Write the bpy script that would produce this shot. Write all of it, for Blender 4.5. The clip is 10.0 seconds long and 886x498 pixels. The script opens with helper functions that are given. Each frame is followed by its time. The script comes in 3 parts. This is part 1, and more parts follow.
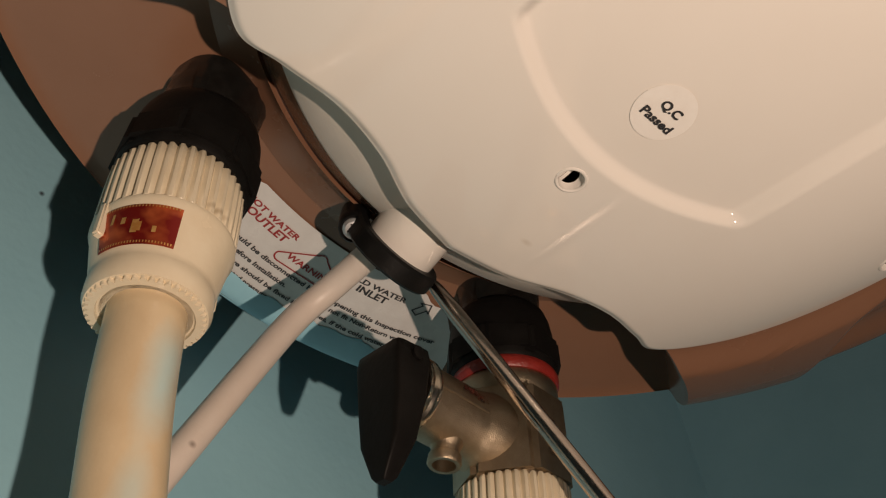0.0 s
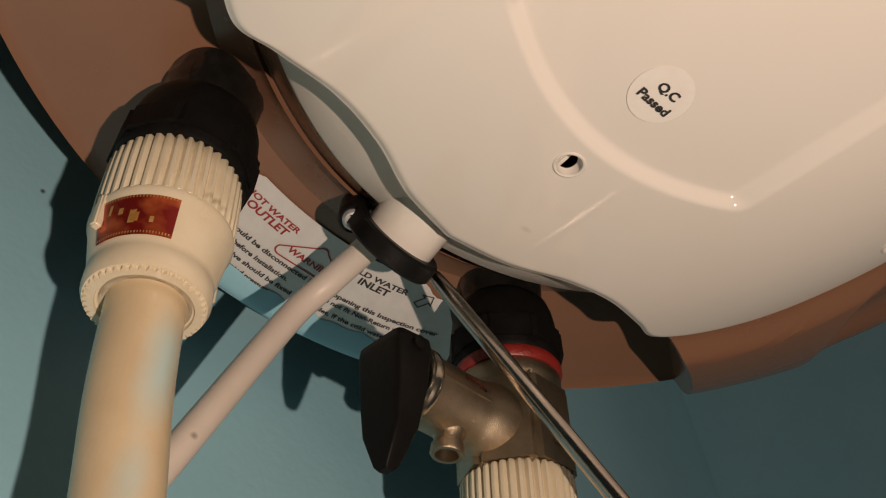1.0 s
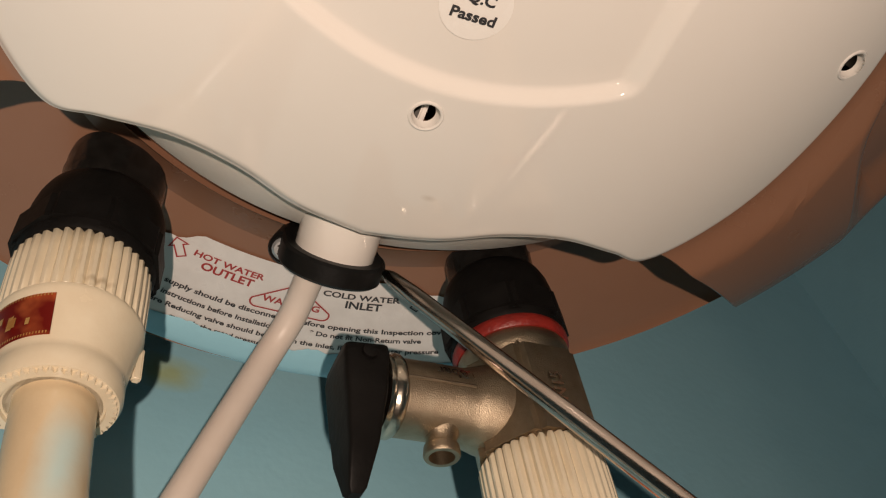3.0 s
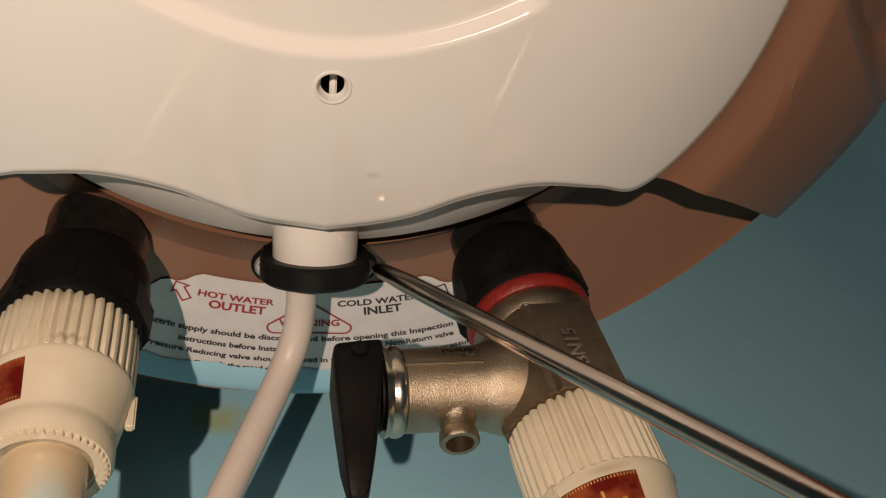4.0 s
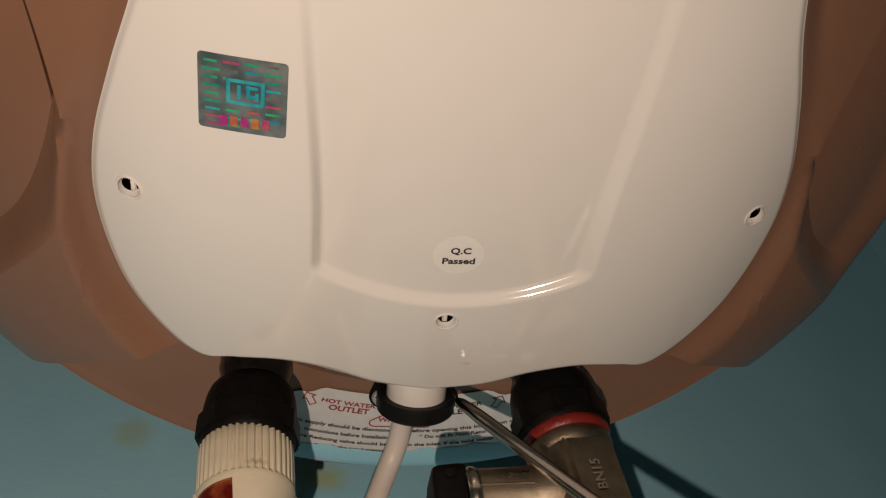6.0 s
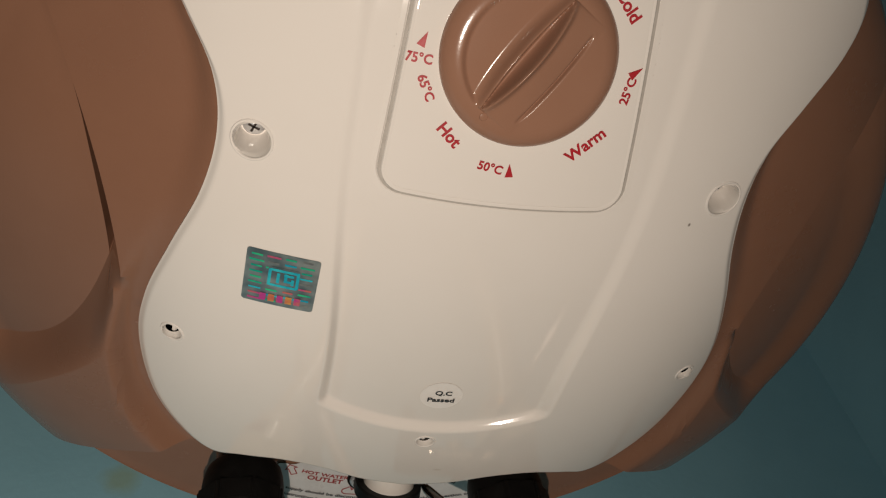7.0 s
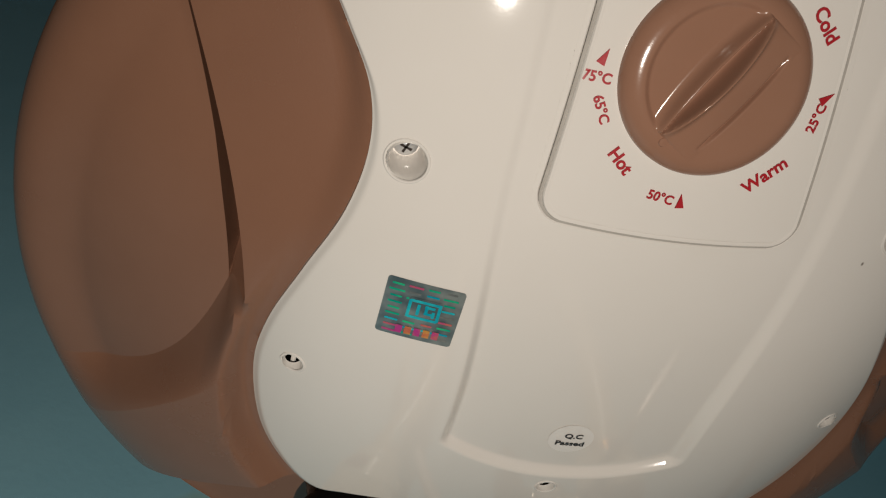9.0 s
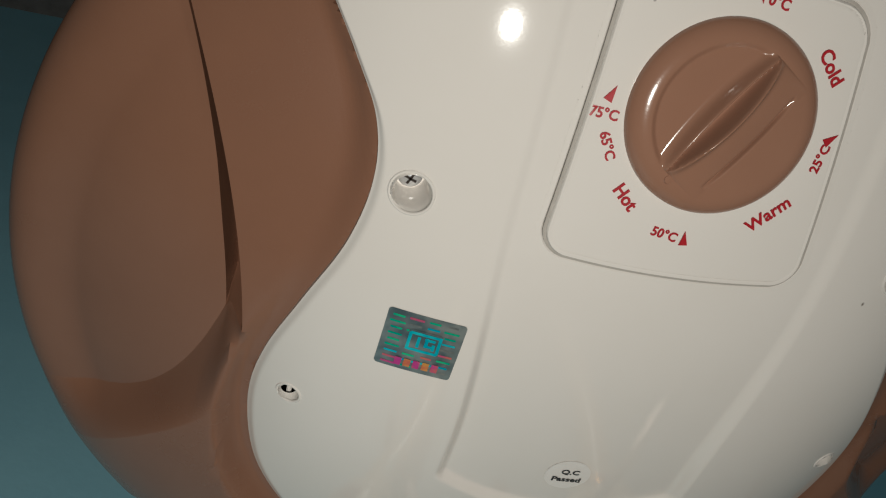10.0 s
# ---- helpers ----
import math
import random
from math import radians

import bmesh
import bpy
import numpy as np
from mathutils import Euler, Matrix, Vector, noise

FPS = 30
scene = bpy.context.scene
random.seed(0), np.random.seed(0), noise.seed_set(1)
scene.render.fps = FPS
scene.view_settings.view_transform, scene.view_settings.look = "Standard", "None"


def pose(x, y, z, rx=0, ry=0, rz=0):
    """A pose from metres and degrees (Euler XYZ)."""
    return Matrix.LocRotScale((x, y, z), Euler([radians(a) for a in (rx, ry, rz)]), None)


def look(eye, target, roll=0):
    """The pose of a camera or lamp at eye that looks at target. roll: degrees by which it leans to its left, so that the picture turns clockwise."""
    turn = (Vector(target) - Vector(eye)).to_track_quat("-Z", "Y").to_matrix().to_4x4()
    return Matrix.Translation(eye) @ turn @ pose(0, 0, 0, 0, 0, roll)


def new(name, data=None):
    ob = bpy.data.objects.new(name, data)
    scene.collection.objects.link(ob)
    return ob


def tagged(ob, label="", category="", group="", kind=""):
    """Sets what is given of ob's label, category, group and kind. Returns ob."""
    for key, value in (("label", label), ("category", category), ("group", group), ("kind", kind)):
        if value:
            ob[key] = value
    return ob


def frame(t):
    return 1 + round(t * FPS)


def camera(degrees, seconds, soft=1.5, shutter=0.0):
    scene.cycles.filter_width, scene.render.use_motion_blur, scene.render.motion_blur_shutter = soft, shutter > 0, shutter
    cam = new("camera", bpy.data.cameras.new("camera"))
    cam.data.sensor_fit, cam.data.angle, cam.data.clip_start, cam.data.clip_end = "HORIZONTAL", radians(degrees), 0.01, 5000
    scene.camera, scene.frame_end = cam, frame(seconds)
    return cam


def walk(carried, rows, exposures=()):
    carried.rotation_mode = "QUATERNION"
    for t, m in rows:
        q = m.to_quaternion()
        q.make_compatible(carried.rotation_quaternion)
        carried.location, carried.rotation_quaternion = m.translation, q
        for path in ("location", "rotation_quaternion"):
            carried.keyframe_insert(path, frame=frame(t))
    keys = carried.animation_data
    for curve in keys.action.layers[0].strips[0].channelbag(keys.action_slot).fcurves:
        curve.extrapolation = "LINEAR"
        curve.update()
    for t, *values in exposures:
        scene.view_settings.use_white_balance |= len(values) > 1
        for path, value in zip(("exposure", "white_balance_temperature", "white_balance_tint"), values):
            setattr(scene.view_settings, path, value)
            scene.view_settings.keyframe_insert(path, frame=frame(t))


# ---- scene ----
cam = camera(54.70, 10.0, soft=1.2)
PATH = [
    (0, (-0.09411, -0.04851, -0.14714), (-0.00277, 0.03632, 0.00926), -4.18),
    (0.5, (-0.09307, -0.04735, -0.14793), (-0.00272, 0.03751, 0.00904), -4.34),
    (1, (-0.09113, -0.04764, -0.14868), (-0.00106, 0.03806, 0.00799), -4.50),
    (1.5, (-0.08305, -0.04636, -0.15252), (0.00642, 0.04053, 0.00382), -4.45),
    (1.8, (-0.07099, -0.04310, -0.15792), (0.01725, 0.04480, -0.00144), -5.13),
    (2, (-0.06037, -0.03696, -0.15401), (0.02871, 0.05184, 0.00149), -8.63),
    (2.1, (-0.05278, -0.04267, -0.15208), (0.03069, 0.04553, 0.00683), -9.22),
    (2.2, (-0.05458, -0.05215, -0.14478), (0.02700, 0.03929, 0.01329), -8.43),
    (3.3, (-0.02095, -0.06453, -0.14409), (0.03068, 0.04024, 0.01826), -12.59),
    (3.5, (-0.00866, -0.06316, -0.14541), (0.04020, 0.04102, 0.01816), -14.22),
    (4, (-0.00383, -0.05794, -0.14276), (0.02775, 0.04850, 0.02359), -13.11),
    (4.5, (-0.00055, -0.06757, -0.14034), (0.02513, 0.03902, 0.02693), -12.27),
    (5, (-0.00352, -0.07110, -0.14266), (0.01991, 0.03490, 0.02531), -11.69),
    (5.2, (-0.00896, -0.08479, -0.15110), (0.01402, 0.02202, 0.01642), -11.29),
    (6.3, (-0.03901, -0.17116, -0.17742), (-0.01072, -0.05460, -0.01738), -7.25),
    (6.5, (-0.04355, -0.18667, -0.17861), (-0.01107, -0.06984, -0.01956), -8.11),
    (7, (-0.05545, -0.21189, -0.17922), (-0.01573, -0.09509, -0.02181), -8.97),
    (7.5, (-0.06628, -0.22070, -0.18005), (-0.02470, -0.10505, -0.02226), -9.06),
    (8, (-0.08066, -0.22368, -0.17358), (-0.04161, -0.10878, -0.01460), -8.38),
    (8.5, (-0.07810, -0.21791, -0.16991), (-0.03946, -0.10353, -0.01046), -8.54),
    (9, (-0.08447, -0.19768, -0.16233), (-0.04985, -0.08395, -0.00150), -5.97),
    (9.5, (-0.08643, -0.19596, -0.15932), (-0.04950, -0.08672, 0.00409), -6.69),
    (10, (-0.08824, -0.19727, -0.16025), (-0.05128, -0.08921, 0.00393), -6.43),
]
walk(cam, [(t, look(eye, target, roll)) for t, eye, target, roll in PATH],
     [(0, -0.20, 6950, 13), (1.5, -0.06, 6800, 12), (2.0, 0.18, 6600, 11), (3.3, 0.06, 6700, 12), (5.2, -0.12, 6650, 11), (6.4, -0.58, 6300, 8), (7.5, -0.58, 5900, 3), (8.5, -0.60, 5850, 3), (9.2, -0.66, 5600, -1), (10, -0.70, 5400, -3)])

# ---- light: the phone's flash, put at one fixed spot well below the lens, and a dim room ----
world = bpy.data.worlds.new("world")
scene.world = world
world.use_nodes = True
world.node_tree.nodes["Background"].inputs[0].default_value = (0.75, 0.85, 1.0, 1)
world.node_tree.nodes["Background"].inputs[1].default_value = 0.05
flash = new("flash_lamp", bpy.data.lights.new("flash_lamp", "SPOT"))
flash.data.energy = 7.0
flash.data.color = (1.0, 0.80, 0.655)
flash.data.shadow_soft_size = 0.003
flash.data.spot_size = radians(148)
flash.data.spot_blend = 1.0
flash.matrix_world = look((-0.070, -0.205, -0.330), (-0.200, -0.050, 0.03))

# ---- helpers of this scene ----
WALL_Y = 0.138          # face of the wall behind the heater
MID = Vector((-0.0050, -0.0412, 0.0))   # axis of the heater
RIM = 0.1582


def node(tree, kind, **values):
    n = tree.nodes.new(kind)
    for key, value in values.items():
        n.inputs[key.replace("_", " ")].default_value = value
    return n


def paint(name, base, other=None, rough=0.4, metal=0.0, scale=60.0, bump=0.1, grain=900.0, coat=0.0, spread=0.5, rough_var=0.1, shine=0.5):
    """A surface with blotches at one scale, grain at another, and uneven gloss."""
    m = bpy.data.materials.new(name)
    m.use_nodes = True
    t = m.node_tree
    b = t.nodes["Principled BSDF"]
    other = other or tuple(c * 0.86 for c in base)
    at = t.nodes.new("ShaderNodeTexCoord")
    big = node(t, "ShaderNodeTexNoise", Scale=scale, Detail=6.0, Roughness=0.6)
    fine = node(t, "ShaderNodeTexNoise", Scale=grain, Detail=3.0)
    ramp = node(t, "ShaderNodeMapRange", From_Min=0.5 - spread / 2, From_Max=0.5 + spread / 2)
    mix = t.nodes.new("ShaderNodeMix")
    mix.data_type = "RGBA"
    mix.inputs[6].default_value, mix.inputs[7].default_value = (*base, 1), (*other, 1)
    gloss = node(t, "ShaderNodeMapRange", To_Min=max(rough - rough_var, 0.03), To_Max=rough + rough_var)
    relief = node(t, "ShaderNodeBump", Strength=bump, Distance=0.0004)
    for n in (big, fine):
        t.links.new(at.outputs["Object"], n.inputs["Vector"])
    t.links.new(big.outputs[0], ramp.inputs[0])
    t.links.new(ramp.outputs[0], mix.inputs[0])
    t.links.new(mix.outputs[2], b.inputs["Base Color"])
    t.links.new(big.outputs[0], gloss.inputs[0])
    t.links.new(gloss.outputs[0], b.inputs["Roughness"])
    t.links.new(fine.outputs[0], relief.inputs["Height"])
    t.links.new(relief.outputs[0], b.inputs["Normal"])
    b.inputs["Metallic"].default_value = metal
    b.inputs["Coat Weight"].default_value = coat
    b.inputs["Specular IOR Level"].default_value = shine
    b.inputs["Coat Roughness"].default_value = 0.06
    return m


BROWN = paint("brown_plastic", (0.245, 0.126, 0.078), (0.220, 0.111, 0.068), 0.25, scale=25, bump=0.05, grain=1500)
KNOB = paint("glossy_brown_plastic", (0.315, 0.172, 0.113), (0.285, 0.153, 0.099), 0.16, scale=25, bump=0.03, grain=1500, rough_var=0.04)
IVORY = paint("ivory_plastic", (0.80, 0.76, 0.71), (0.77, 0.73, 0.675), 0.07, scale=20, bump=0.012, grain=1200, rough_var=0.02)
BLUE = paint("blue_wall_paint", (0.36, 0.66, 0.775), (0.30, 0.58, 0.70), 0.55, scale=14, bump=0.35, grain=260)
TILE = paint("grey_stone", (0.10, 0.095, 0.09), (0.17, 0.165, 0.16), 0.5, scale=90, bump=0.2)
SHELL = paint("brown_enamel", (0.25, 0.115, 0.072), (0.22, 0.10, 0.062), 0.35, scale=20)
CREAM = paint("cream_cpvc", (0.70, 0.57, 0.38), (0.60, 0.46, 0.29), 0.24, scale=70, bump=0.12, grain=700)
CREAM_PALE = paint("pale_cpvc", (0.76, 0.68, 0.52), (0.68, 0.58, 0.42), 0.24, scale=90, bump=0.1, grain=700)
BLACK = paint("black_plastic", (0.0045, 0.0042, 0.004), (0.010, 0.009, 0.0085), 0.5, scale=120, bump=0.25, grain=500, shine=0.12)
RUBBER = paint("black_rubber", (0.005, 0.005, 0.005), (0.011, 0.011, 0.011), 0.45, scale=120, bump=0.15, shine=0.2)
FILM = paint("thread_tape", (0.005, 0.0045, 0.004), (0.016, 0.015, 0.014), 0.18, scale=260, bump=0.5, grain=420, shine=0.5, rough_var=0.08)
BRASS = paint("nickel_brass", (0.50, 0.41, 0.30), (0.32, 0.25, 0.175), 0.37, metal=1.0, scale=160, bump=0.42, grain=3600)
BRIGHT = paint("bright_nickel", (0.62, 0.56, 0.47), (0.5, 0.43, 0.35), 0.24, metal=1.0, scale=160, bump=0.1)
STEEL = paint("polished_steel", (0.58, 0.51, 0.46), (0.46, 0.40, 0.355), 0.2, metal=1.0, scale=80, bump=0.05)
ZINC = paint("zinc_screw", (0.80, 0.81, 0.82), (0.42, 0.43, 0.45), 0.36, metal=0.7, scale=300, bump=0.2)
RED = paint("red_sealant", (0.30, 0.025, 0.018), (0.17, 0.013, 0.01), 0.4, scale=300, bump=0.6, grain=800)
CABLE = paint("white_cable", (0.70, 0.62, 0.56), (0.62, 0.53, 0.46), 0.42, scale=60, bump=0.05)
PAPER = paint("label_paper", (0.74, 0.71, 0.69), (0.64, 0.61, 0.59), 0.3, scale=160, bump=0.2, grain=600, coat=0.8)
WHITE_STICKER = paint("white_sticker", (0.86, 0.83, 0.79), (0.81, 0.77, 0.72), 0.4, scale=300, bump=0.05)
LEDGE = paint("worn_ivory_edge", (0.76, 0.72, 0.665), (0.71, 0.67, 0.615), 0.32, scale=40, shine=0.3)
INK = paint("black_ink", (0.025, 0.024, 0.028), (0.04, 0.038, 0.04), 0.5, scale=400)
RED_INK = paint("red_ink", (0.42, 0.012, 0.022), (0.36, 0.01, 0.018), 0.45, scale=400)
DULL_RED = paint("dull_red_ink", (0.36, 0.035, 0.035), (0.30, 0.03, 0.03), 0.45, scale=400)
# near-black for the shade inside screw slots
DARK = paint("slot_shade", (0.02, 0.014, 0.011), (0.03, 0.02, 0.016), 0.7)
# grey that stands for shade in the dial plate's gap
GAP_SHADE = paint("gap_shade", (0.46, 0.43, 0.39), (0.36, 0.335, 0.30), 0.7, scale=300)
GLASS_BLACK = paint("dark_display", (0.012, 0.006, 0.008), (0.02, 0.01, 0.012), 0.12)


def foil(name, first, second, scale):
    """Foil whose colours change over it in small patches."""
    m = bpy.data.materials.new(name)
    m.use_nodes = True
    t = m.node_tree
    b = t.nodes["Principled BSDF"]
    at = t.nodes.new("ShaderNodeTexCoord")
    n = node(t, "ShaderNodeTexNoise", Scale=scale, Detail=2.0)
    r = t.nodes.new("ShaderNodeValToRGB")
    r.color_ramp.elements[0].position, r.color_ramp.elements[1].position = 0.38, 0.66
    r.color_ramp.elements[0].color, r.color_ramp.elements[1].color = (*first, 1), (*second, 1)
    t.links.new(at.outputs["Object"], n.inputs["Vector"])
    t.links.new(n.outputs[0], r.inputs[0])
    t.links.new(r.outputs[0], b.inputs["Base Color"])
    b.inputs["Metallic"].default_value, b.inputs["Roughness"].default_value = 0.55, 0.28
    return m


GOLD_FOIL = foil("gold_foil", (0.75, 0.36, 0.10), (0.95, 0.66, 0.25), 400)
RED_FOIL = foil("red_gold_foil", (0.25, 0.018, 0.014), (0.62, 0.14, 0.05), 230)
SILVER_FOIL = foil("rainbow_foil", (0.13, 0.18, 0.20), (0.36, 0.40, 0.39), 160)
GREEN_FOIL = foil("green_foil", (0.03, 0.50, 0.36), (0.10, 0.80, 0.36), 300)
CYAN_FOIL = foil("cyan_foil", (0.03, 0.48, 0.68), (0.10, 0.82, 0.88), 200)
PINK_FOIL = foil("pink_foil", (0.72, 0.07, 0.36), (0.85, 0.25, 0.16), 300)
GREY_FOIL = foil("grey_foil", (0.22, 0.24, 0.24), (0.34, 0.36, 0.34), 300)
ORANGE_FOIL = foil("orange_foil", (0.85, 0.20, 0.12), (0.95, 0.48, 0.10), 300)


def place(ob, parent):
    if parent:
        ob.parent = parent
        ob.matrix_parent_inverse = parent.matrix_basis.inverted()
    return ob


def part(name, bm, material, parent=None, label="", smooth=True):
    """Links a bmesh, in world places, as one mesh under a thing or part."""
    me = bpy.data.meshes.new(name)
    bmesh.ops.recalc_face_normals(bm, faces=bm.faces[:])
    for f in bm.faces:
        f.smooth = smooth
    bm.to_mesh(me)
    bm.free()
    me.materials.append(material)
    if smooth:
        me.set_sharp_from_angle(angle=radians(38))
    ob = new(name, me)
    place(ob, parent)
    return tagged(ob, label)


def thing(name, at, label, category, group="", kind=""):
    ob = new(name)
    ob.empty_display_size = 0.02
    ob.matrix_basis = Matrix.Translation(at)
    return tagged(ob, label, category, group, kind)


def sheet(points, bm=None, closed_u=False, closed_v=False):
    """Quads over rows of points."""
    bm = bm or bmesh.new()
    rows = [[bm.verts.new(p) for p in row] for row in points]
    nu, nv = len(rows), len(rows[0])
    for i in range(nu if closed_u else nu - 1):
        for j in range(nv if closed_v else nv - 1):
            a, b = rows[i], rows[(i + 1) % nu]
            try:
                bm.faces.new((a[j], a[(j + 1) % nv], b[(j + 1) % nv], b[j]))
            except ValueError:
                pass
    return bm, rows


def lathe(profile, origin, axis=(0, 0, 1), n=64, ribs=0, depth=0.0, rib_rows=(), bm=None, caps=True):
    """A turned form: (radius, height) along the axis from origin. Rows in rib_rows are fluted."""
    q = Vector(axis).normalized().to_track_quat("Z", "Y")
    rows = []
    for k, (r, h) in enumerate(profile):
        row = []
        for j in range(n):
            a = 2 * math.pi * j / n
            rr = r - (depth * (0.5 - 0.5 * math.cos(a * ribs)) ** 2 if k in rib_rows else 0)
            row.append(Vector(origin) + q @ Vector((rr * math.cos(a), rr * math.sin(a), h)))
        rows.append(row)
    bm, made = sheet(rows, bm, closed_v=True)
    if caps:
        bm.faces.new(made[0][::-1])
        bm.faces.new(made[-1])
    return bm


def prism(n, radius, z0, z1, origin, axis=(0, 0, 1), turn=0.0, bevel=0.0012):
    """A nut: n flats, with bevelled edges."""
    bm = lathe([(radius, z0), (radius, z1)], (0, 0, 0), n=n)
    bmesh.ops.rotate(bm, verts=bm.verts[:], cent=(0, 0, 0), matrix=Matrix.Rotation(turn, 3, "Z"))
    bmesh.ops.bevel(bm, geom=bm.edges[:], offset=bevel, segments=2, affect="EDGES")
    m = Matrix.Translation(origin) @ Vector(axis).normalized().to_track_quat("Z", "Y").to_matrix().to_4x4()
    bm.transform(m)
    return bm


def pipe(path, radius, n=20, radii=None, bm=None):
    """A round bar along a list of places."""
    path = [Vector(p) for p in path]
    rows, side = [], None
    for i, p in enumerate(path):
        d = (path[min(i + 1, len(path) - 1)] - path[max(i - 1, 0)]).normalized()
        if side is None:
            side = d.orthogonal().normalized()
        side = (side - d * side.dot(d)).normalized()
        up = d.cross(side)
        r = radii[i] if radii else radius
        rows.append([p + r * (math.cos(a) * side + math.sin(a) * up) for a in (2 * math.pi * j / n for j in range(n))])
    bm, made = sheet(rows, bm, closed_v=True)
    bm.faces.new(made[0][::-1])
    bm.faces.new(made[-1])
    return bm


def curve(points, steps=12):
    """A smooth line through a few places."""
    pts = [Vector(p) for p in points]
    out = []
    for i in range(len(pts) - 1):
        a, b, c, d = pts[max(i - 1, 0)], pts[i], pts[i + 1], pts[min(i + 2, len(pts) - 1)]
        for k in range(steps):
            s = k / steps
            out.append(0.5 * (2 * b + (c - a) * s + (2 * a - 5 * b + 4 * c - d) * s * s + (3 * b - a - 3 * c + d) * s ** 3))
    return out + [pts[-1]]


def step(x, a, b):
    s = min(max((x - a) / (b - a), 0.0), 1.0)
    return s * s * (3 - 2 * s)


def box(lo, hi, bevel=0.0):
    bm = bmesh.new()
    bmesh.ops.create_cube(bm, size=1)
    lo, hi = Vector(lo), Vector(hi)
    for v in bm.verts:
        v.co = Vector([(lo[i] + hi[i]) / 2 + v.co[i] * (hi[i] - lo[i]) for i in range(3)])
    if bevel:
        bmesh.ops.bevel(bm, geom=bm.edges[:], offset=bevel, segments=3, affect="EDGES")
    return bm


def words(text, size, put, thick=0.00008, stretch=1.0, bold=0.0):
    """Letters as a bmesh; put() lays (right, up, height) of the line's middle into the world."""
    data = bpy.data.curves.new("letters", "FONT")
    data.body, data.size, data.align_x, data.align_y = text, size, "CENTER", "CENTER"
    data.offset, data.resolution_u = bold * size, 3
    ob = bpy.data.objects.new("letters", data)
    me = bpy.data.meshes.new_from_object(ob)
    bm = bmesh.new()
    bm.from_mesh(me)
    for v in bm.verts:
        v.co = put(v.co.x * stretch, v.co.y, thick)
    bpy.data.objects.remove(ob)
    bpy.data.meshes.remove(me)
    bpy.data.curves.remove(data)
    return bm


# ---- the room ----
def stain(material, at, size, colour, amount):
    """A soft-edged stain of its own shape at one place."""
    t = material.node_tree
    b = t.nodes["Principled BSDF"]
    old = b.inputs["Base Color"].links[0].from_socket
    geo = t.nodes.new("ShaderNodeTexCoord")
    sub = t.nodes.new("ShaderNodeVectorMath")
    sub.operation = "SUBTRACT"
    sub.inputs[1].default_value = at
    div = t.nodes.new("ShaderNodeVectorMath")
    div.operation = "DIVIDE"
    div.inputs[1].default_value = size
    ln = t.nodes.new("ShaderNodeVectorMath")
    ln.operation = "LENGTH"
    rough = node(t, "ShaderNodeTexNoise", Scale=70.0, Detail=4.0)
    add = t.nodes.new("ShaderNodeMath")
    add.operation = "ADD"
    rng = node(t, "ShaderNodeMapRange", From_Min=1.5, From_Max=0.7, To_Min=0.0, To_Max=amount)
    mix = t.nodes.new("ShaderNodeMix")
    mix.data_type = "RGBA"
    mix.inputs[7].default_value = (*colour, 1)
    t.links.new(geo.outputs["Object"], sub.inputs[0])
    t.links.new(sub.outputs[0], div.inputs[0])
    t.links.new(div.outputs[0], ln.inputs[0])
    t.links.new(geo.outputs["Object"], rough.inputs["Vector"])
    t.links.new(ln.outputs["Value"], add.inputs[0])
    t.links.new(rough.outputs[0], add.inputs[1])
    t.links.new(add.outputs[0], rng.inputs[0])
    t.links.new(rng.outputs[0], mix.inputs[0])
    t.links.new(old, mix.inputs[6])
    t.links.new(mix.outputs[2], b.inputs["Base Color"])


stain(BLUE, (-0.030, WALL_Y, 0.062), (0.013, 0.02, 0.009), (0.42, 0.46, 0.16), 0.75)
stain(BLUE, (-0.112, WALL_Y, 0.085), (0.010, 0.02, 0.012), (0.36, 0.44, 0.20), 0.5)
stain(BLUE, (-0.0717, WALL_Y, 0.0743), (0.0010, 0.02, 0.0013), (0.04, 0.05, 0.06), 0.95)
stain(IVORY, (0.009, 0.021, 0.0073), (0.0022, 0.0012, 0.01), (0.45, 0.36, 0.27), 0.35)
stain(IVORY, (0.0543, -0.0957, 0.0003), (0.0005, 0.0007, 0.01), (0.10, 0.07, 0.05), 0.9)
stain(IVORY, (-0.0225, -0.1545, 0.008), (0.0005, 0.0006, 0.01), (0.10, 0.08, 0.07), 0.8)
stain(CABLE, (-0.0265, 0.0950, -0.0260), (0.0012, 0.01, 0.0010), (0.16, 0.12, 0.10), 0.8)
stain(CABLE, (-0.0345, 0.0985, -0.0460), (0.0016, 0.01, 0.0010), (0.25, 0.19, 0.15), 0.6)
stain(CREAM_PALE, (-0.0520, 0.0535, 0.0005), (0.0040, 0.008, 0.0012), (0.30, 0.22, 0.13), 0.55)
stain(CREAM_PALE, (0.0480, 0.0540, -0.0330), (0.0060, 0.008, 0.0014), (0.34, 0.26, 0.16), 0.5)
stain(CREAM, (-0.0478, 0.0640, -0.040), (0.0060, 0.012, 0.014), (0.47, 0.63, 0.62), 0.95)
stain(CREAM, (-0.0470, 0.0660, -0.062), (0.0040, 0.012, 0.010), (0.46, 0.60, 0.58), 0.6)
tagged(part("wall_north", box((-1.2, WALL_Y, -1.7), (0.415, WALL_Y + 0.12, 0.627)), BLUE), "blue painted plaster wall behind the water heater", "wall", kind="structure")
tagged(part("wall_east", box((0.315, -1.6, -1.7), (0.415, WALL_Y, 0.627)), BLUE), "blue painted plaster side wall", "wall", kind="structure")
